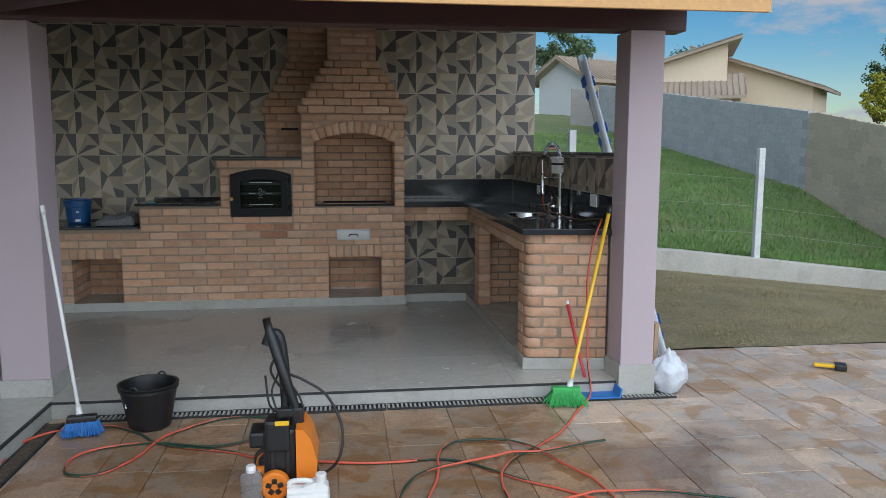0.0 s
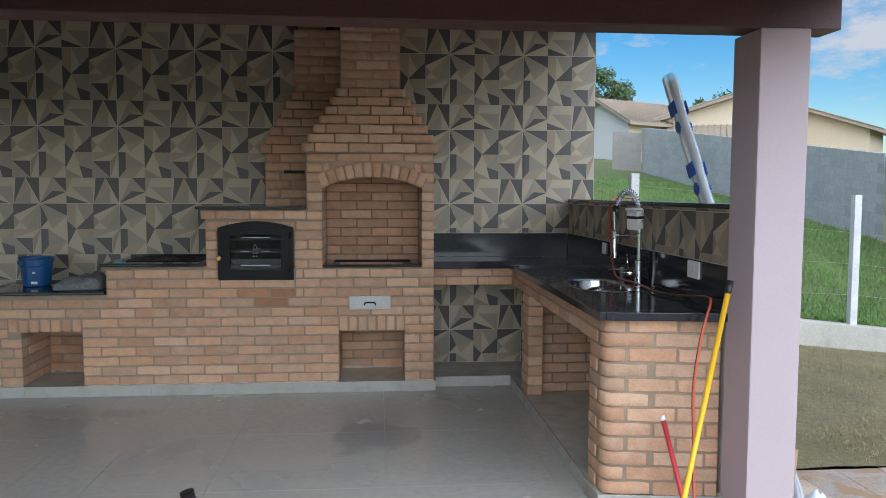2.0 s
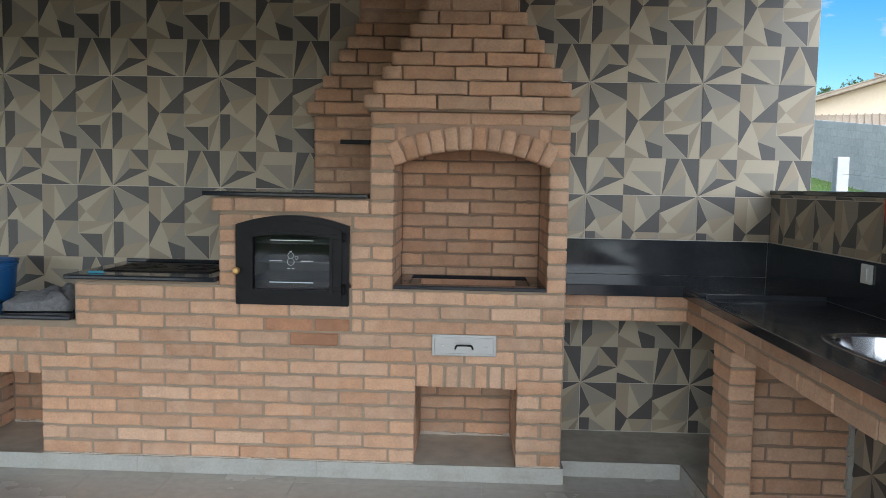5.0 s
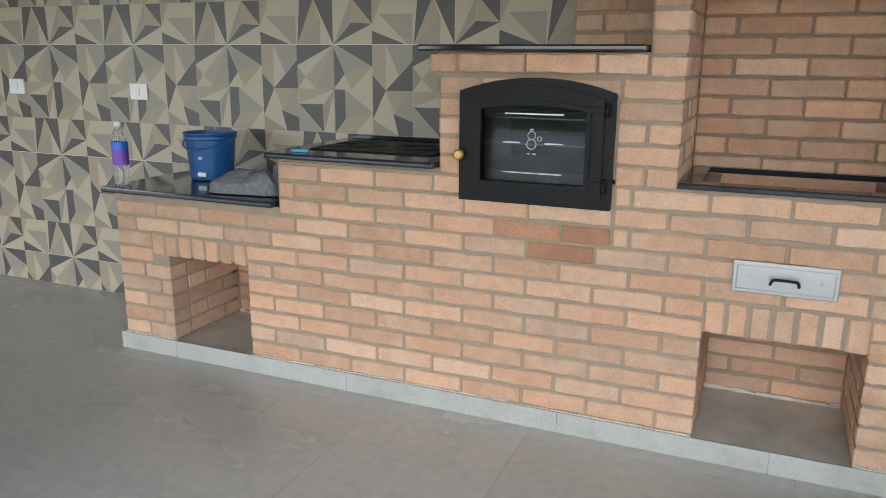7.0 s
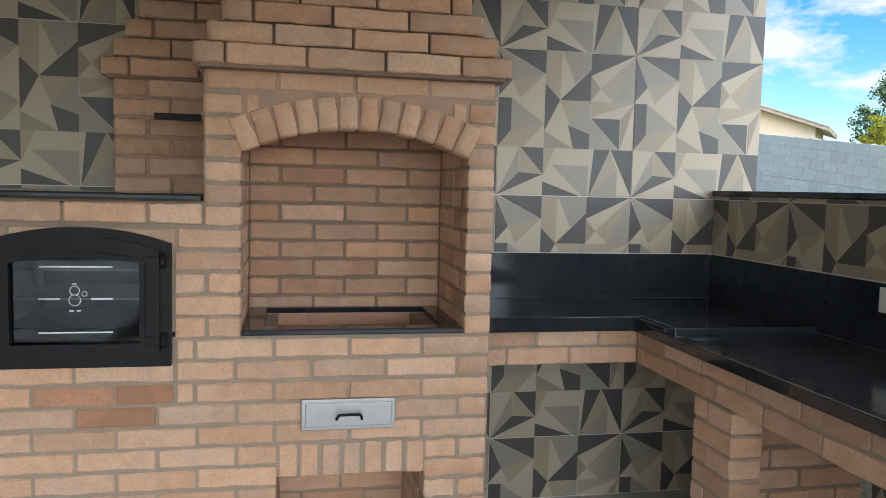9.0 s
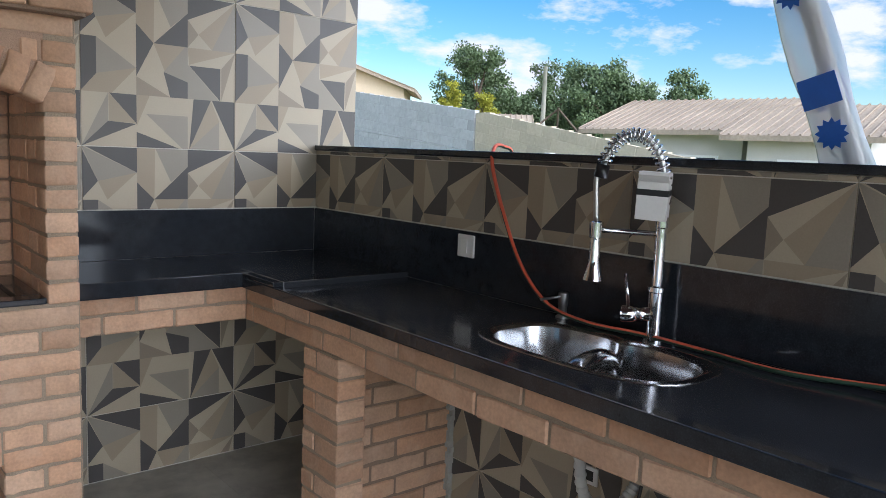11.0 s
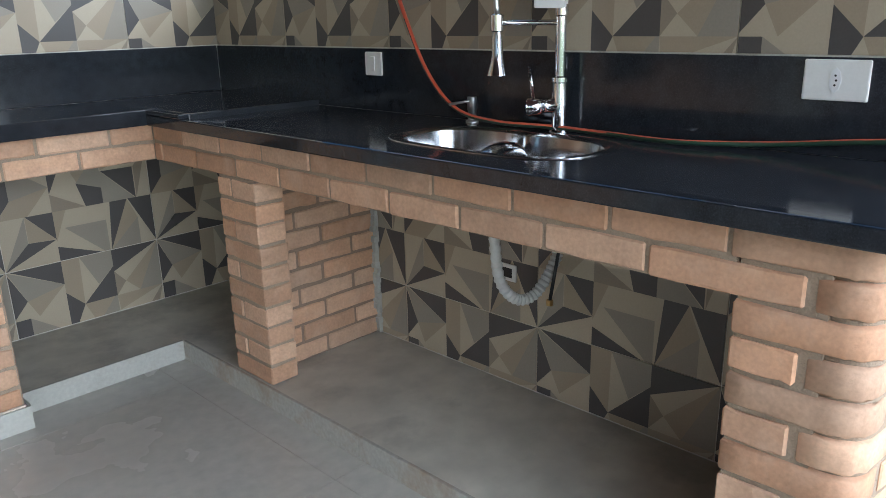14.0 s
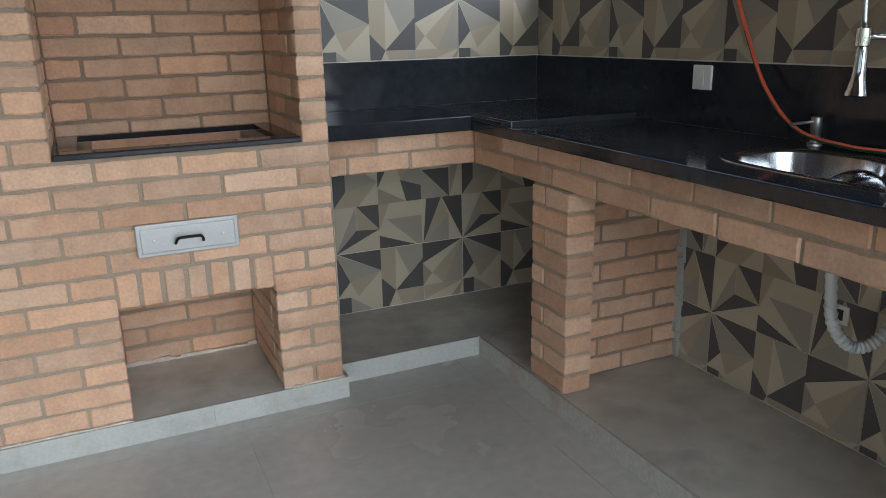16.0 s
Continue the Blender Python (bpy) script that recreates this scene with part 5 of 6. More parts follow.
for cx, cz0, r in ((-.005, .232, .014), (-.005, .203, .017), (.022, .222, .008)):
    mark = lathe([(r - .0016, 0), (r - .0016, .001), (r, .001), (r, 0)], 20, m=Matrix.Translation((cx, -.0315, cz0)) @ Matrix.Rotation(math.pi / 2, 4, 'X'))
    part("printed_mark", mark, "print_white", door)
for cx, cz0 in ((-.014, .170), (.006, .170), (-.005, .250)):
    part("printed_mark", box(cx - .006, cx + .006, -.0325, -.0310, cz0, cz0 + .003), "print_white", door)
for z in (.06, .30):
    part("hinge", tube([(DX - .02, -.05, z), (DX - .02, -.05, z + .045)], .009, 8), "iron", door)
    part("hinge_strap", box(DX - .075, DX - .02, -.050, -.042, z + .012, z + .034, .002), "iron", door)
kn = lathe([(0, -.02), (.011, -.02), (.008, -.004), (.017, .004), (.018, .014), (.012, .022), (0, .024)], 16, m=Matrix.Translation((-DX + .012, -.055, .16)) @ Matrix.Rotation(math.pi / 2, 4, 'X'))
part("knob", kn, "brass", door, "worn wooden knob", smooth=True)

drawer = thing("ash_drawer", "brushed steel ash drawer with dark handle", "ash drawer", (.1485, 7.5, .603))
part("front", box(-.15, .15, -.016, -.002, 0, .1, .003), "drawer_steel", drawer)
part("panel", box(-.138, .138, -.021, -.0155, .012, .088, .003), "drawer_steel", drawer)
part("handle", tube(smooth_path([(-.040, -.02, .036), (-.040, -.036, .040), (-.036, -.045, .052), (-.026, -.047, .057), (.026, -.047, .057), (.036, -.045, .052), (.040, -.036, .040), (.040, -.02, .036)], 5), .0045, 8), "iron", drawer, "dark bent handle")
for x in (-.1, .1):
    part("rivet", lathe([(0, 0), (.005, 0), (.004, .003), (0, .004)], 8, m=Matrix.Translation((x, -.0205, .05)) @ Matrix.Rotation(math.pi / 2, 4, 'X')), "steel", drawer)
damper = thing("damper", "flue damper with black flat handle", "damper", (-.415, 7.94, 1.60))
part("rod", tube([(0, .02, 0), (0, -.13, 0)], .006, 8), "steel", damper)
part("handle", box(-.075, .075, -.150, -.128, -.011, .011, .003), "iron", damper)

# hob plates let into the granite
hob = tagged(part("hob_plate", box(-1.62, -1.09, 7.62, 8.0, .9475, .952, .0015), "iron"), "black iron hob plate with lift-out rings", "hob plate")
for x in (-1.49, -1.22):
    for r in (.105, .06):
        part("ring", lathe([(r - .006, 0), (r - .005, .003), (r + .005, .003), (r + .006, 0)], 28, m=Matrix.Translation((x, 7.81, .952))), "iron", hob, smooth=True)
part("back_strip", box(-1.70, -1.02, 8.06, 8.084, .9475, .965, .002), "granite", hob)

# ---- things on the bench and hob ----
def bucket_shell(r0, r1, h, wall=.004, lip=.008):
    return lathe([(0, 0), (r0 - .01, 0), (r0, .008), (r1 * .985, h * .86), (r1 + lip * .6, h * .88), (r1 + lip * .6, h * .93), (r1, h * .95), (r1 + lip, h - .004), (r1 + lip, h), (r1 - wall, h), (r0 - wall, .01), (0, .01)], 36)


pail = thing("bucket", "small blue plastic bucket on the granite bench", "bucket", (-2.315, 7.86, .7508))
shell = part("shell", bucket_shell(.096, .114, .215), "blue", pail, smooth=True)
part("handle", tube([(.124 * math.cos(a), -.124 * math.sin(a) * .98, .190 - .045 * math.sin(a)) for a in np.linspace(0, math.pi, 14)], .004, 6), "blue", pail)
part("sticker", box(.0, .045, -.1012, -.0975, .022, .040), "white", pail)
part("sticker", box(.015, .035, -.1080, -.1035, .10, .112), "white", pail)

cloth = bmesh.new()
bmesh.ops.create_grid(cloth, x_segments=46, y_segments=34, size=.5)
for v in cloth.verts:
    u, w = v.co.x * 2, v.co.y * 2
    r = (abs(u) ** 4 + abs(w) ** 4) ** (1 / 4)
    lump = max(0.0, 1 - r ** 5)
    f = noise.noise(Vector((u * 1.8, w * 2.0, 4.0))) * .30 + noise.noise(Vector((u * 4.5, w * 5.5, 2.0))) * .16
    crease = .030 * math.exp(-((u - .45 + w * .5) / .10) ** 2)
    swell = .82 + .18 * math.tanh((u + .1) * 2.2)
    bulge = 1 + .07 * math.sin(min(lump * 2, 1) * math.pi)
    v.co = Vector((u * .165 * bulge + .015 * math.sin(w * 3), w * .12 * bulge, .004 + .118 * swell * lump ** .42 * (.88 + f) - crease * lump))
towel = part("folded_cloth", cloth, "heather", smooth=True)
towel.location = (-1.915, 7.655, .7508)
towel.rotation_euler = (0, 0, radians(8))
tagged(towel, "crumpled grey cloth on the granite bench", "cloth")


def water_bottle(x, y, z, h, r, body_mat, cap_mat, label_mat, label, cap_h=.022):
    b = thing("bottle", label, "bottle", (x, y, z))
    part("body", lathe([(0, 0), (r * .85, 0), (r, .012), (r, h * .22), (r * .94, h * .26), (r, h * .30), (r, h * .68), (r * .93, h * .75), (r * .72, h * .83), (r * .42, h * .90), (r * .38, h * .91), (r * .38, h - cap_h), (0, h - cap_h)], 24), body_mat, b, smooth=True)
    part("cap", lathe([(r * .44, h - cap_h), (r * .46, h - cap_h * .2), (r * .38, h), (0, h)], 18), cap_mat, b, smooth=True)
    if label_mat:
        part("paper_label", lathe([(r * 1.012, h * .31), (r * 1.015, h * .315), (r * 1.015, h * .64), (r * 1.012, h * .65)], 24), label_mat, b, "printed wrap label", smooth=True)
    return b


wb = water_bottle(-2.575, 7.60, .7508, .275, .034, "clear_plastic", "white", "purple", "clear bottle with violet label on the bench")
part("label_band", lathe([(.0352, .152), (.0354, .182), (.0352, .186)], 24), "sky_blue_label", wb, smooth=True)
wb.location = (-2.565, 7.56, .7508)

lighter = tagged(part("lighter", box(-.036, .036, -.008, .008, .0006, .011, .003), "cyan_shell"), "small bright cyan gas lighter on the hob", "lighter")
lighter.location = (-1.60, 7.52, .9475)
lighter.rotation_euler = (0, 0, radians(6))


# ---- switches and outlets ----
def plate(name, m, w, h, label, kind_):
    p = thing(name, label, name.replace("_", " "), group="white electrical plates")
    p.matrix_basis = m
    part("cover", box(-w / 2, w / 2, -.009, 0, -h / 2, h / 2, .004), "white", p)
    if kind_ == "switch":
        part("rocker", box(-.010, .010, -.0125, -.0085, -.024, .024, .002), "white", p)
    else:
        part("insert", prism([(-.012 * (1 if abs(a) < 2 else 1) * math.cos(a * math.pi / 4), .026 * math.sin(a * math.pi / 4)) for a in range(8)], -.0105, -.0085), "print_white", p)
        for z in (-.010, 0, .010):
            part("pin_hole", lathe([(0, 0), (.0024, 0), (.0024, .001), (0, .001)], 8, m=Matrix.Translation((.002 if z == 0 else 0, -.0104, z)) @ Matrix.Rotation(math.pi / 2, 4, 'X')), "black", p)
    return p


east = Matrix.Rotation(-math.pi / 2, 4, 'Z')
plate("light_switch", Matrix.Translation((1.7440, 7.055, 1.075)) @ east, .082, .078, "white switch plate on the granite splashback", "switch")
plate("power_outlet", Matrix.Translation((1.7440, 5.585, 1.078)) @ east, .132, .085, "white three-pin outlet on the granite splashback", "outlet")
plate("light_switch", Matrix.Translation((-3.83, 8.091, 1.135)), .115, .082, "white switch plate on the tiled wall", "switch")
plate("light_switch", Matrix.Translation((-2.945, 8.091, 1.125)), .115, .082, "white switch plate on the tiled wall", "switch")

# ---- sink, tap and hose on the counter ----
sink = thing("sink", "stainless steel two-lobed sink set into granite", "sink", (0, 0, 0))
bowl = bmesh.new()
rings = []
for grow, z in ((.019, .9172), (.018, .9196), (.004, .9206), (-.004, .9196), (-.020, .912), (-.030, .86), (-.042, .80), (-.075, .775), (-.12, .772)):
    rings.append([bowl.verts.new((x, y, z)) for x, y in sink_line(grow)])
for a, b in zip(rings, rings[1:]):
    for q in range(64):
        j = (q + 1) % 64
        bowl.faces.new((a[q], a[j], b[j], b[q]))
bowl.faces.new(rings[-1])
part("bowl", bowl, "sink_steel", sink, smooth=True)
part("divider", tube(smooth_path([(1.36, 6.27, .80), (1.42, 6.29, .865), (1.50, 6.30, .88), (1.58, 6.31, .865), (1.62, 6.31, .80)], 5), [.03] * 21, 10), "sink_steel", sink, smooth=True)
for y in (6.14, 6.45):
    part("drain", lathe([(0, .775), (.022, .775), (.034, .779), (.038, .778), (.038, .772)], 20, m=Matrix.Translation((1.49, y, .002))), "steel", sink, smooth=True)

FX, FY = 1.705, 6.262
tap = thing("kitchen_tap", "chrome spring-neck kitchen tap with pull-down spray", "tap", (FX, FY, .917))
part("body", lathe([(0, 0), (.028, 0), (.028, .006), (.021, .010), (.021, .13), (.024, .133), (.024, .145), (.015, .148), (.015, .30), (.018, .303), (.018, .33), (0, .33)], 22), "chrome", tap, smooth=True)
part("valve", tube([(-.005, .006, .072), (-.030, .035, .070), (-.031, .036, .070), (-.056, .064, .068), (-.058, .067, .068)], [.020, .020, .0235, .0235, .020], 20), "chrome", tap)
part("lever", tube([(-.046, .052, .088), (-.050, .066, .175)], [.006, .0045], 8), "chrome", tap)
part("arm", tube([(0, 0, .285), (-.06, .07, .286), (-.105, .128, .287)], .007, 8), "chrome", tap)
part("arm_clip", lathe([(.014, -.022), (.018, -.020), (.018, .020), (.014, .022)], 16, m=Matrix.Translation((-.105, .13, .287))), "chrome", tap, smooth=True)
arc_pts = [Vector((0, 0, .33))] + [Vector((-.0525 * (1 - math.cos(a)), .065 * (1 - math.cos(a)), .40 + .14 * math.sin(a))) for a in np.linspace(0, math.pi * .86, 26)]
part("inner_hose", tube(arc_pts, .008, 8), "steel", tap)
coil = []
fine = smooth_path(arc_pts, 8)
for q, p in enumerate(fine):
    way = (fine[min(q + 1, len(fine) - 1)] - fine[max(q - 1, 0)]).normalized()
    sd = way.cross(Vector((.78, .62, 0))).normalized()
    ov = way.cross(sd)
    a = q * 2 * math.pi / 9.5
    coil.append(p + .017 * (math.cos(a) * sd + math.sin(a) * ov))
part("spring", tube(coil, .0028, 5), "chrome", tap, "open chrome coil spring")
tip = arc_pts[-1]
part("collar", tube([tip, tip + Vector((-.004, .005, -.035))], .018, 12), "black", tap)
part("drop_hose", tube(smooth_path([tip + Vector((-.004, .005, -.03)), (-.110, .136, .42), (-.106, .131, .31)], 8), .0075, 8), "steel", tap, "ribbed steel hose")
part("spray_head", lathe([(0, .115), (.012, .115), (.014, .10), (.015, .055), (.018, .035), (.027, .004), (.028, 0), (.022, -.002), (0, -.002)], 20, m=Matrix.Translation((-.105, .13, .152))), "chrome", tap, smooth=True)
tag = part("swing_tag", box(-.026, .026, -.040, .040, 0, .108, .003), "white", tap, "white cardboard tag carton")
tag.matrix_basis = pose(-.020, .020, .322, 2, -3, 25)
part("tag_band", box(-.0272, .0272, -.0412, .0412, .064, .080, .001), "black", tag)
part("tag_flap", prism([(-.030, .100), (-.046, .118), (-.040, .126), (.020, .124), (.029, .110), (.024, .106), (.018, .117), (-.034, .117)], -.040, .036), "white", tag)

soap = thing("soap_dispenser", "brushed steel soap dispenser beside the sink", "soap dispenser", (1.712, 6.585, .917))
part("body", lathe([(0, 0), (.020, 0), (.020, .004), (.013, .008), (.013, .035), (.015, .038), (.015, .075), (0, .077)], 18), "steel", soap, smooth=True)
part("spout", tube([(0, 0, .064), (-.085, .012, .060)], .004, 8), "steel", soap)

# waste pipe below
waste = thing("waste_pipe", "grey corrugated waste pipe under the sink", "waste pipe", (0, 0, 0))
wp = smooth_path([(1.53, 6.345, .78), (1.53, 6.342, .62), (1.545, 6.335, .51), (1.59, 6.315, .45), (1.64, 6.29, .455), (1.69, 6.275, .51), (1.73, 6.27, .57), (1.757, 6.27, .60)], 16)
part("pipe", tube(wp, [.0155 + .0020 * math.sin(q * 1.9) for q in range(len(wp))], 14), "pipe", waste, smooth=True)
part("clip", tube([(1.655, 6.245, .44), (1.69, 6.24, .60)], .0055, 6), "black", waste)
part("clip_nut", lathe([(0, 0), (.010, 0), (.010, .016), (0, .016)], 8, m=Matrix.Translation((1.655, 6.245, .43))), "brass", waste)
box_frame = part("socket_frame", box(1.7500, 1.7562, 6.445, 6.515, .425, .480, .002), "white", waste, "small white wall box")
part("socket_hole", box(1.7485, 1.7499, 6.460, 6.500, .437, .468), "black", box_frame)


# ---- hoses ----
def hose(name, pts, r, label, per=10, split=(3, 9), twist=.11):
    line = smooth_path(pts, per)
    bm = tube(line, r, 12, split=split, twist=twist)
    h = part(name, bm, ["hose_red", "hose_green"])
    return tagged(h, label, "hose")


HR = .0064
hose("garden_hose", [(1.99, 7.10, 1.18), (1.95, 7.06, 1.385), (1.87, 7.03, 1.421), (1.79, 6.99, 1.416), (1.735, 6.94, 1.355), (1.72, 6.87, 1.22), (1.70, 6.76, 1.06), (1.675, 6.62, .96), (1.655, 6.45, .935), (1.69, 6.28, .930),
                     (1.69, 6.10, .927), (1.67, 5.90, .928), (1.722, 5.70, .935), (1.726, 5.51, .957), (1.712, 5.345, .972), (1.675, 5.245, .965), (1.622, 5.17, .90), (1.59, 5.15, .80), (1.567, 5.15, .60), (1.575, 5.15, .36),
                     (1.57, 5.11, .10), (1.53, 4.93, -.05), (1.36, 4.68, -.077), (1.28, 4.54, -.077), (1.17, 4.38, -.077), (1.07, 4.28, -.077), (0.99, 4.20, -.077)], HR, "red and green striped garden hose over the counter", split=(0, 6), twist=.02)
G = PATIO_Z + .008
hose("garden_hose", [(x, y, G + 0) for x, y in ((-1.59, 4.36), (-1.60, 4.57), (-1.55, 4.69), (-1.46, 4.76), (-1.23, 4.80), (-1.13, 4.75), (-1.01, 4.65), (-0.92, 4.53), (-0.77, 4.45), (-0.63, 4.40), (-0.49, 4.34), (-0.38, 4.27), (-0.11, 4.19), (0.16, 4.13), (0.40, 4.13), (0.27, 4.13), (0.41, 4.14), (0.52, 4.13), (0.63, 4.08), (0.71, 4.00), (0.78, 3.93), (0.87, 3.84), (0.98, 3.76), (1.11, 3.64), (1.40, 3.38))], HR, "red and green striped hose running past the washer")
hose("garden_hose", [(x, y, G + 0.002) for x, y in ((-0.36, 4.82), (-0.52, 4.85), (-0.67, 4.81), (-0.80, 4.70), (-0.88, 4.61), (-0.92, 4.50), (-0.95, 4.37), (-1.00, 4.26), (-1.07, 4.17), (-1.15, 4.15), (-1.23, 4.18), (-1.26, 4.25), (-1.27, 4.33), (-1.24, 4.42), (-1.16, 4.48), (-1.05, 4.51), (-0.93, 4.52), (-0.78, 4.48), (-0.62, 4.43), (-0.48, 4.47), (-0.38, 4.53))], HR, "red and green striped hose looped on flagstones")
hose("garden_hose", [(x, y, G + 0.004) for x, y in ((0.99, 4.20), (0.89, 4.11), (0.82, 4.02), (0.77, 3.92), (0.75, 3.80), (0.75, 3.69), (0.75, 3.45))], HR, "red and green striped hose bending over flagstones")
hose("garden_hose", [(x, y, G + 0.012) for x, y in ((1.38, 4.24), (1.25, 4.21), (1.12, 4.17), (0.99, 4.14), (0.87, 4.15), (0.77, 4.11), (0.65, 4.07), (0.53, 4.03), (0.44, 3.99), (0.36, 3.91), (0.31, 3.81), (0.29, 3.75), (0.25, 3.62))], HR, "red and green striped hose with a loose end")
hose("garden_hose", [(x, y, G + 0.007) for x, y in ((0.30, 3.40), (0.41, 3.73), (0.46, 3.88), (0.49, 4.03), (0.50, 4.14), (0.54, 4.25), (0.62, 4.33), (0.73, 4.34), (0.86, 4.32), (0.96, 4.25), (1.02, 4.16), (1.07, 4.03), (1.13, 3.91), (1.17, 3.82), (1.19, 3.72), (1.20, 3.63), (1.22, 3.43))], HR, "red and green striped hose in a wide arch")
hose("garden_hose", [(x, y, G + 0.009) for x, y in ((0.85, 3.58), (1.05, 3.65), (1.14, 3.68), (1.25, 3.67), (1.37, 3.66), (1.49, 3.63), (1.58, 3.59), (1.78, 3.50))], HR, "red and green striped hose crossing the patio")

# ---- patio things ----
tub = thing("bucket", "large black rubber bucket standing on the patio", "bucket", (-1.005, 4.80, PATIO_Z))
part("shell", bucket_shell(.108, .150, .245, .006, .010), "rubber", tub, smooth=True)
for a in (radians(75), radians(255)):
    part("ear", tube([(.152 * math.cos(a + d), .152 * math.sin(a + d), .24 + .022 * math.cos(d * 9)) for d in np.linspace(-.17, .17, 9)], .006, 6), "rubber", tub)
part("sticker", box(-.085, -.066, -.1085, -.106, .135, .165), "white", tub).rotation_euler = (0, 0, radians(-8))


def broom(base, top, bristle, stick, label, head=(.30, .05), turn=0.0, flare=.05, cap="white"):
    b = thing("broom", label, "broom", base)
    v = Vector(top) - Vector(base)
    d = v.normalized()
    part("stick", tube([d * .12, v], .0115 if stick == "yellow" else .0100, 10), stick, b)
    part("socket", tube([d * .085, d * .155], [.02, .015], 10), cap, b)
    part("grip", tube([v - d * .05, v + d * .004], .0135, 10), "black" if stick == "yellow" else "white", b)
    block = part("block", box(-head[0] / 2, head[0] / 2, -head[1] / 2, head[1] / 2, .065, .105, .012), bristle if stick == "yellow" else "black", b)
    block.rotation_euler = (0, 0, radians(turn))
    dice = random.Random(7)
    verts, faces = [], []
    for q in range(1500):
        x, y = dice.uniform(-.48, .48) * head[0], dice.uniform(-.45, .45) * head[1]
        ex = x * 1.18 + dice.gauss(0, flare * .25)
        ey = y * 1.9 + dice.gauss(0, flare * .4)
        k = len(verts)
        s = .0016
        verts += [(x - s, y, .075), (x + s, y, .075), (ex + s, ey, .004 + dice.uniform(0, .012)), (ex - s, ey, .004 + dice.uniform(0, .012))]
        faces.append((k, k + 1, k + 2, k + 3))
    me = bpy.data.meshes.new("bristles")
    me.from_pydata(verts, [], faces)
    me.materials.append(M[bristle])
    br = new("bristles", me)
    br.parent = b
    br.rotation_euler = (0, 0, radians(turn))
    return b


broom((-1.33, 4.72, PATIO_Z), (-1.598, 5.095, 1.10), "bright_blue", "white", "white-handled broom with blue bristles leaning on a pillar", head=(.15, .05), turn=10, flare=.05)
broom((1.36, 4.87, PATIO_Z), (1.655, 5.02, 1.085), "green", "yellow", "yellow-handled broom with bright green bristles", head=(.17, .055), turn=-8, flare=.08)

pan = thing("dustpan", "blue plastic dustpan with red handle by the pier", "dustpan", (1.56, 5.0, PATIO_Z + .012))
tray = bmesh.new()
prism([(-.15, .0), (.15, .0), (.16, .055), (.15, .055), (.14, .008), (-.14, .008), (-.15, .055), (-.16, .055)], -.11, .09, tray)
part("tray", tray, "bright_blue", pan)
part("back", box(-.15, .15, .09, .10, 0, .06, .003), "bright_blue", pan)
rod_v = Vector((1.462, 5.215, .445)) - Vector((1.56, 5.0, PATIO_Z + .012))
part("handle", tube([(.0, .095, .03), rod_v], .011, 10), "red_pole", pan, "red enamelled handle")
part("handle_tip", tube([rod_v, rod_v * 1.04], .0125, 10), "white", pan)

# pressure washer
pw = thing("pressure_washer", "orange and black pressure washer with upright lance", "pressure washer", (-.215, 3.95, PATIO_Z))
part("body", box(-.085, .0555, -.10, .13, .05, .30, .02), "black", pw)
part("front_rib", box(-.055, -.035, -.112, -.098, .10, .29, .004), "black", pw)
part("front_rib", box(.010, .030, -.112, -.098, .10, .29, .004), "black", pw)
part("hose_clip", box(-.02, .045, -.125, -.095, .36, .40, .008), "black", pw)
orange = prism([(.056, .02), (.138, .02), (.146, .15), (.122, .25), (.090, .30), (.056, .30)], -.115, .125)
part("casing", orange, "orange", pw, "bright orange moulded casing")
part("pump_block", box(-.075, .03, -.12, -.03, .20, .345, .015), "black", pw)
part("side_pocket", box(-.145, -.075, -.09, .05, .215, .285, .012), "black", pw)
part("warning_label", box(-.03, .03, -.1225, -.1205, .325, .345, .001), "yellow", pw)
for x, y in ((-.035, -.135), (-.09, .14)):
    wh = part("wheel", lathe([(0, -.022), (.045, -.022), (.062, -.018), (.066, 0), (.062, .018), (.045, .022), (0, .022)], 24, m=Matrix.Translation((x, y, .066)) @ Matrix.Rotation(math.pi / 2, 4, 'X')), "black" if y > 0 else "orange", pw, smooth=True)
    part("rim", lathe([(.050, .020), (.052, .026), (.044, .026), (.042, .020)], 24, m=Matrix.Translation((x, y, .066)) @ Matrix.Rotation(math.pi / 2, 4, 'X')), "orange", wh)
    for q in range(5):
        a = q * 2 * math.pi / 5
        part("vent", box(-.011, .011, -.0265, -.0225, .014, .037, .003), "black", wh).matrix_basis = Matrix.Translation((x, y, .066)) @ Matrix.Rotation(a, 4, 'Y')
part("handle_post", tube(smooth_path([(.01, .05, .30), (.0, .08, .50), (-.02, .09, .66), (-.055, .085, .675), (-.075, .08, .63)], 6), [.026] * 25, 10), "black", pw)
part("lance", tube([(-.066, 0, .77), (-.055, 0, .715), (-.052, 0, .71), (.02, .0, .46), (.095, -.01, .22), (.14, -.02, .06), (.165, -.03, -.03 + .04)], [.018, .019, .024, .024, .017, .013, .011], 12), "black", pw, "black spray lance")
part("lance_holder", box(.03, .085, -.03, .05, .24, .37, .012), "black", pw)
part("trigger_guard", tube(smooth_path([(-.03, 0, .60), (-.052, -.01, .54), (-.02, 0, .47), (.01, 0, .44)], 6), .006, 6), "black", pw)
part("power_cord", tube(smooth_path([(.02, .06, .50), (.09, .05, .47), (.19, .03, .40), (.255, .0, .26), (.24, -.03, .13), (.165, -.03, .06), (.10, -.04, .08)], 10), .0065, 8), "rubber", pw)
part("power_cord", tube(smooth_path([(.03, .04, .46), (.07, .02, .40), (.085, .0, .34), (.06, -.02, .31), (.035, -.02, .36), (.02, .0, .45)], 8), .005, 8), "rubber", pw)
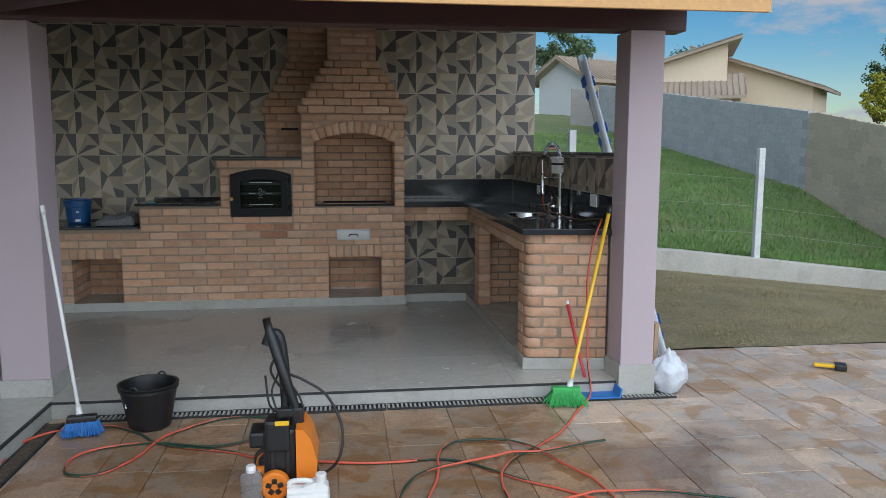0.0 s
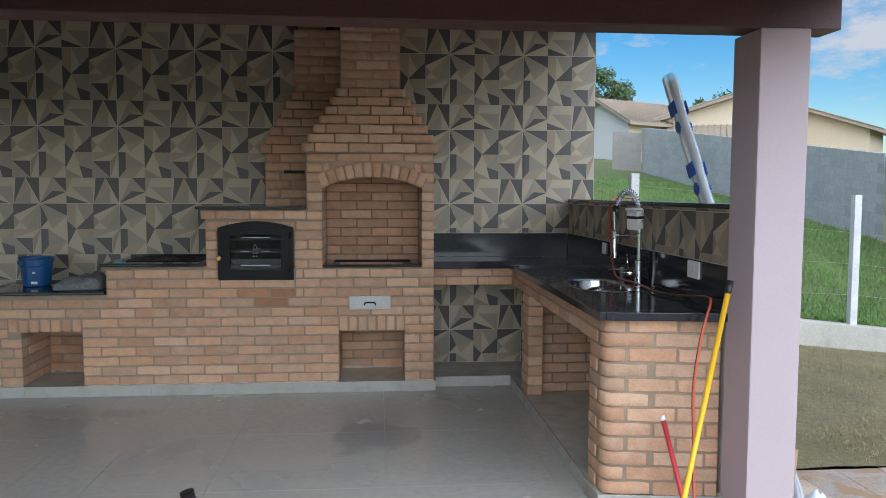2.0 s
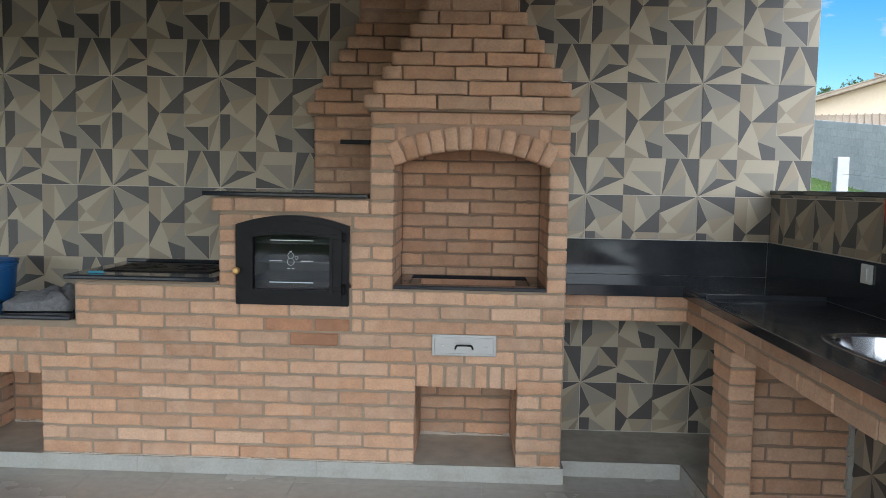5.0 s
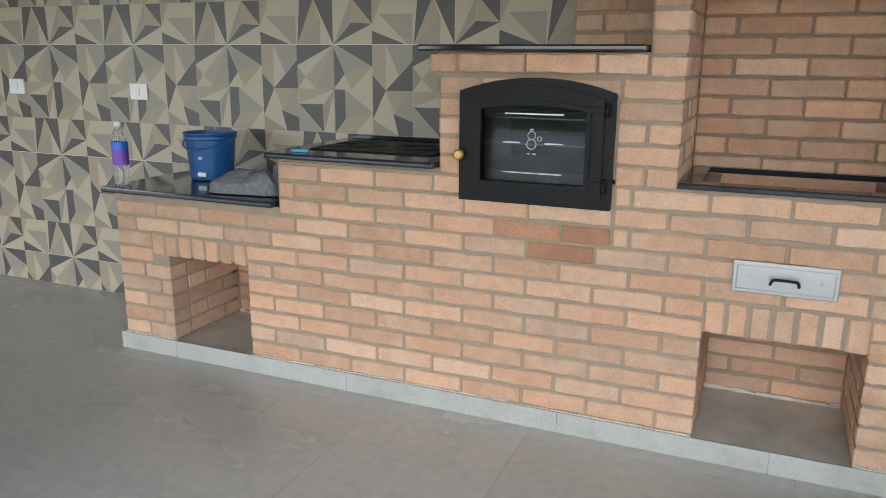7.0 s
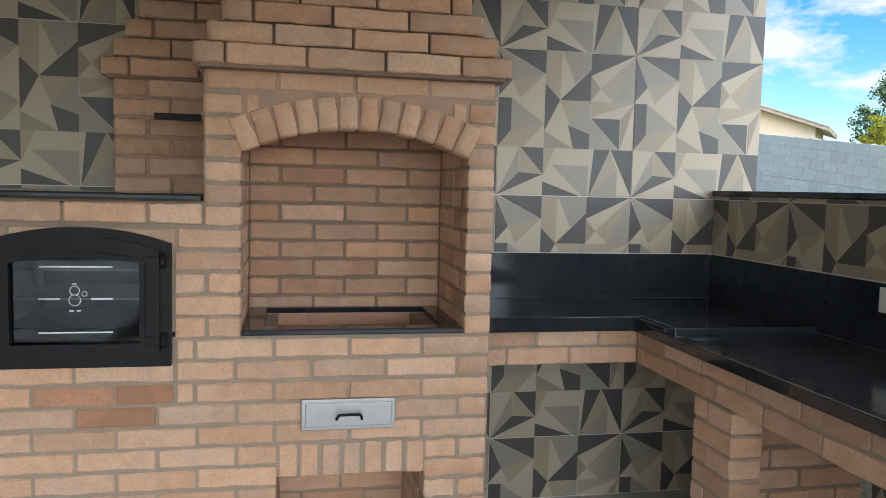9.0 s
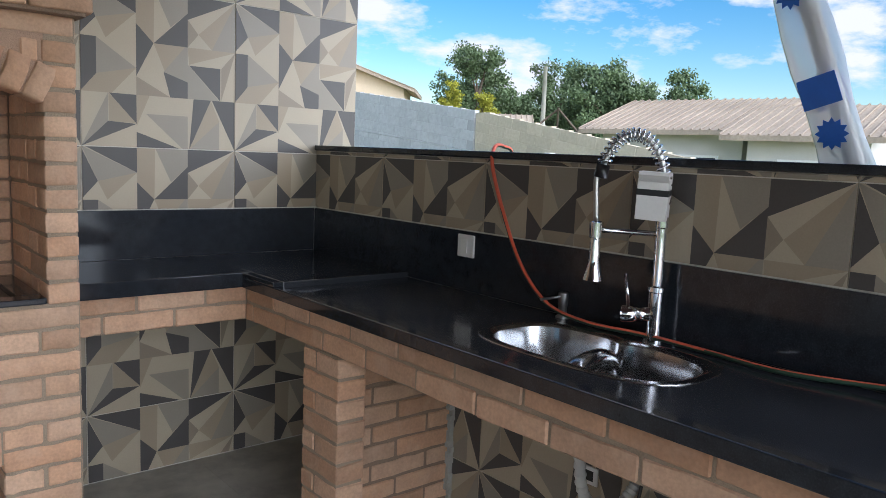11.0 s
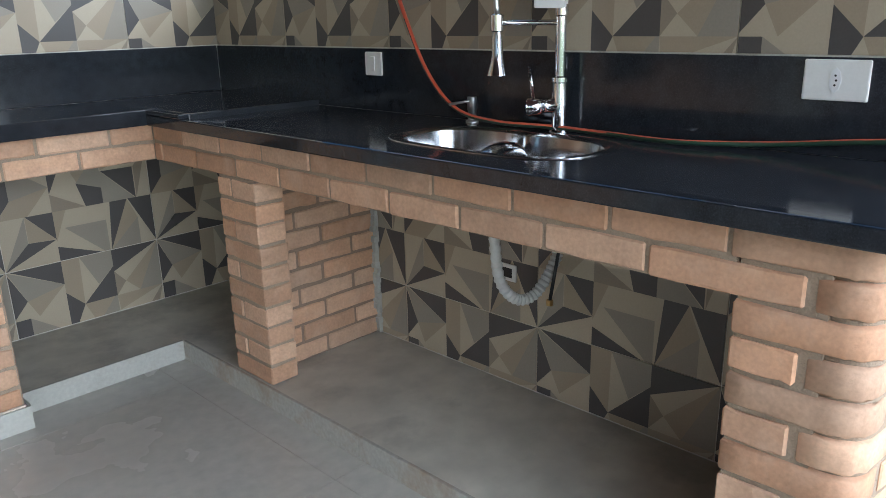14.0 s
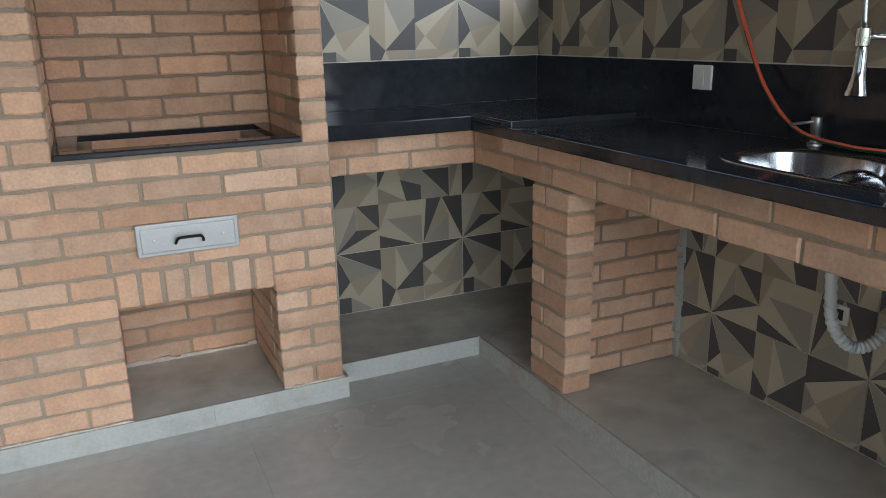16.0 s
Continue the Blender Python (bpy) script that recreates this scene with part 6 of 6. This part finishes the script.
part("power_cord", tube(smooth_path([(-.02, .02, .52), (-.05, .0, .44), (-.03, -.03, .36), (-.06, -.04, .40), (-.075, -.02, .52)], 8), .005, 8), "rubber", pw)
part("outlet_pipe", tube([(-.09, -.05, .10), (-.15, -.07, .10)], .02, 10), "orange", pw)

# bottles beside it
jug = thing("jug", "white plastic jug with moulded grip and cap", "jug", (-.10, 3.72, PATIO_Z))
part("body", box(-.095, .085, -.055, .055, 0, .085, .02), "white", jug)
part("shoulder", prism([(-.09, .075), (.08, .075), (.08, .10), (.06, .118), (.025, .122), (-.03, .102), (-.075, .106), (-.09, .10)], -.03, .03), "white", jug)
part("grip", tube(smooth_path([(-.08, 0, .08), (-.082, 0, .112), (-.06, 0, .122), (-.01, 0, .122), (.02, 0, .105)], 5), .011, 8), "white", jug)
part("cap", lathe([(.021, .115), (.023, .118), (.023, .148), (.020, .151), (0, .151)], 18, m=Matrix.Translation((.05, 0, 0))), "white", jug, smooth=True)
water_bottle(-.345, 3.78, PATIO_Z, .175, .046, "clear_plastic", "white", None, "clear plastic bottle with white cap on the patio", .03)

# plastic-wrapped pole leaning on the low wall
wrap = thing("wrapped_pole", "steel pole in printed plastic sleeve leaning on wall", "wrapped pole", (2.253, 5.44, PATIO_Z))
pv = Vector((1.80, 6.105, 2.09)) - Vector((2.253, 5.44, PATIO_Z))
part("pole", tube([pv * 0, pv * .985], .024, 12), "steel", wrap)
d = pv.normalized()
acr = d.cross(Vector((1, 0, 0))).normalized()
sl = bmesh.new()
secs = []
for q in range(25):
    t = .01 + .99 * q / 24
    w = .062 + .006 * math.sin(q * 1.7)
    c = pv * t
    ring = []
    for k in range(12):
        a = 2 * math.pi * k / 12
        ring.append(sl.verts.new(c + acr * (w * math.cos(a) + .02) + Vector((.030 * math.sin(a), 0, 0))))
    secs.append(ring)
for a, b in zip(secs, secs[1:]):
    for k in range(12):
        j = (k + 1) % 12
        sl.faces.new((a[k], a[j], b[j], b[k]))
part("sleeve", sl, "film", wrap, "milky plastic sleeve", smooth=True).visible_shadow = False
for t in (.157, .31, .461, .613, .765, .917):
    for side_x in (-1, 1):
        patch = bmesh.new()
        q = [pv * (t + dt) + acr * (.02 + u) + Vector((side_x * .0325, 0, 0)) for dt, u in ((-.016, -.046), (-.016, .046), (.016, .046), (.016, -.046))]
        vv = [patch.verts.new(p) for p in q] + [patch.verts.new(p + Vector((side_x * .001, 0, 0))) for p in q]
        for f in ((0, 1, 2, 3), (4, 5, 6, 7), (0, 4, 5, 1), (1, 5, 6, 2), (2, 6, 7, 3), (3, 7, 4, 0)):
            patch.faces.new([vv[k] for k in f])
        part("printed_patch", patch, "sky_blue_label", wrap, "blue printed patch")
        star = bmesh.new()
        sc = pv * (t - .046) + acr * .02 + Vector((side_x * .0325, 0, 0))
        pts = []
        for k in range(24):
            rr = .040 if k % 2 else .029
            pts.append(star.verts.new(sc + acr * rr * math.cos(2 * math.pi * k / 24) + d * rr * math.sin(2 * math.pi * k / 24)))
        star.faces.new(pts)
        part("printed_patch", star, "sky_blue_label", wrap, "blue printed sunburst mark")

bagm = bmesh.new()
bmesh.ops.create_icosphere(bagm, subdivisions=4, radius=1)
for v in bagm.verts:
    n = v.co.normalized()
    k = 1 + .22 * noise.noise(n * 2.2) + .10 * abs(noise.noise(n * 6.5))
    r = .115 if n.z < .2 else .115 * (1 - .55 * ((n.z - .2) / .8))
    v.co = Vector((n.x * r * k, n.y * r * .8 * k, max(0.0, .125 + n.z * .135 * k)))
bag = part("plastic_bag", bagm, "bag_plastic", smooth=True)
bag.location = (2.065, 5.02, PATIO_Z + .001)
tagged(bag, "crumpled white plastic bag beside the pillar", "plastic bag")
plank = tagged(part("timber_offcut", box(-.02, .02, -.035, .035, 0, .42, .003), "cardboard"), "short timber offcut leaning behind the bag", "timber offcut")
plank.matrix_basis = pose(2.01, 5.20, PATIO_Z, 6, -4, 30)
brush = thing("hand_brush", "yellow hand brush with dark bristles on patio", "hand brush", (3.41, 5.33, PATIO_Z))
part("handle", box(-.13, .02, -.022, .022, .012, .035, .008), "yellow", brush)
part("bristles", box(.0, .075, -.045, .045, .0005, .045, .01), "black", brush)
brush.rotation_euler = (0, 0, radians(-28))


# ---- drains and flagstones ----
def grate(x0, y0, x1, y1, bar="skirting"):
    g = thing("drain_grate", "dark slotted drain grate along the step", "drain grate", (x0, y0, PATIO_Z), group="drain grates")
    ln = math.hypot(x1 - x0, y1 - y0)
    g.rotation_euler = (0, 0, math.atan2(y1 - y0, x1 - x0))
    part("tray", box(0, ln, 0.004, .096, -.04, -.0105), "black", g)
    for y in (0.0, .084):
        part("rail", box(0.002, ln - .002, y, y + .012, -.010, .004, .0015), "grate", g)
    n = int(ln / .026)
    bars = bmesh.new()
    for q in range(n):
        add_box(bars, q * .026 + .004, q * .026 + .016, .0125, .0835, -.010, .003)
    tagged(part("grating", bars, bar, g), "row of narrow grate bars", kind="stuff")


for q in range(4):
    grate(-1.48 + q * .89, 4.905, -1.48 + q * .89 + .885, 4.905)
for q in range(4):
    grate(-1.485, 1.35 + q * .89, -1.485, 1.35 + q * .89 + .885, "rusty")

stone_dice = random.Random(11)
x = -1.47
stones, rest = 0, bmesh.new()
while x < 8.9:
    w = stone_dice.choice((.25, .25, .26, .37))
    y = 5.965 if x > 1.97 else 4.895
    first = True
    while y > -1.0:
        ln = stone_dice.choice((.19, .25, .25, .37, .40))
        if first:
            ln *= stone_dice.uniform(.5, 1)
            first = False
        y0 = y - ln
        dz = stone_dice.uniform(-.0015, .0015)
        if y > 2.9 and x < 4.7 and stones < 300:
            part("flagstone", box(x + .0018, x + w - .0018, y0 + .0018, y - .0018, PATIO_Z - .02, PATIO_Z - .002 + dz, .0022), "paver", patio)
            stones += 1
        else:
            add_box(rest, x + .003, x + w - .003, y0 + .003, y - .003, PATIO_Z - .02, PATIO_Z - .002 + dz)
        y = y0
    x += w
tagged(part("flagstones", rest, "paver", patio), "field of buff flagstones", kind="stuff")
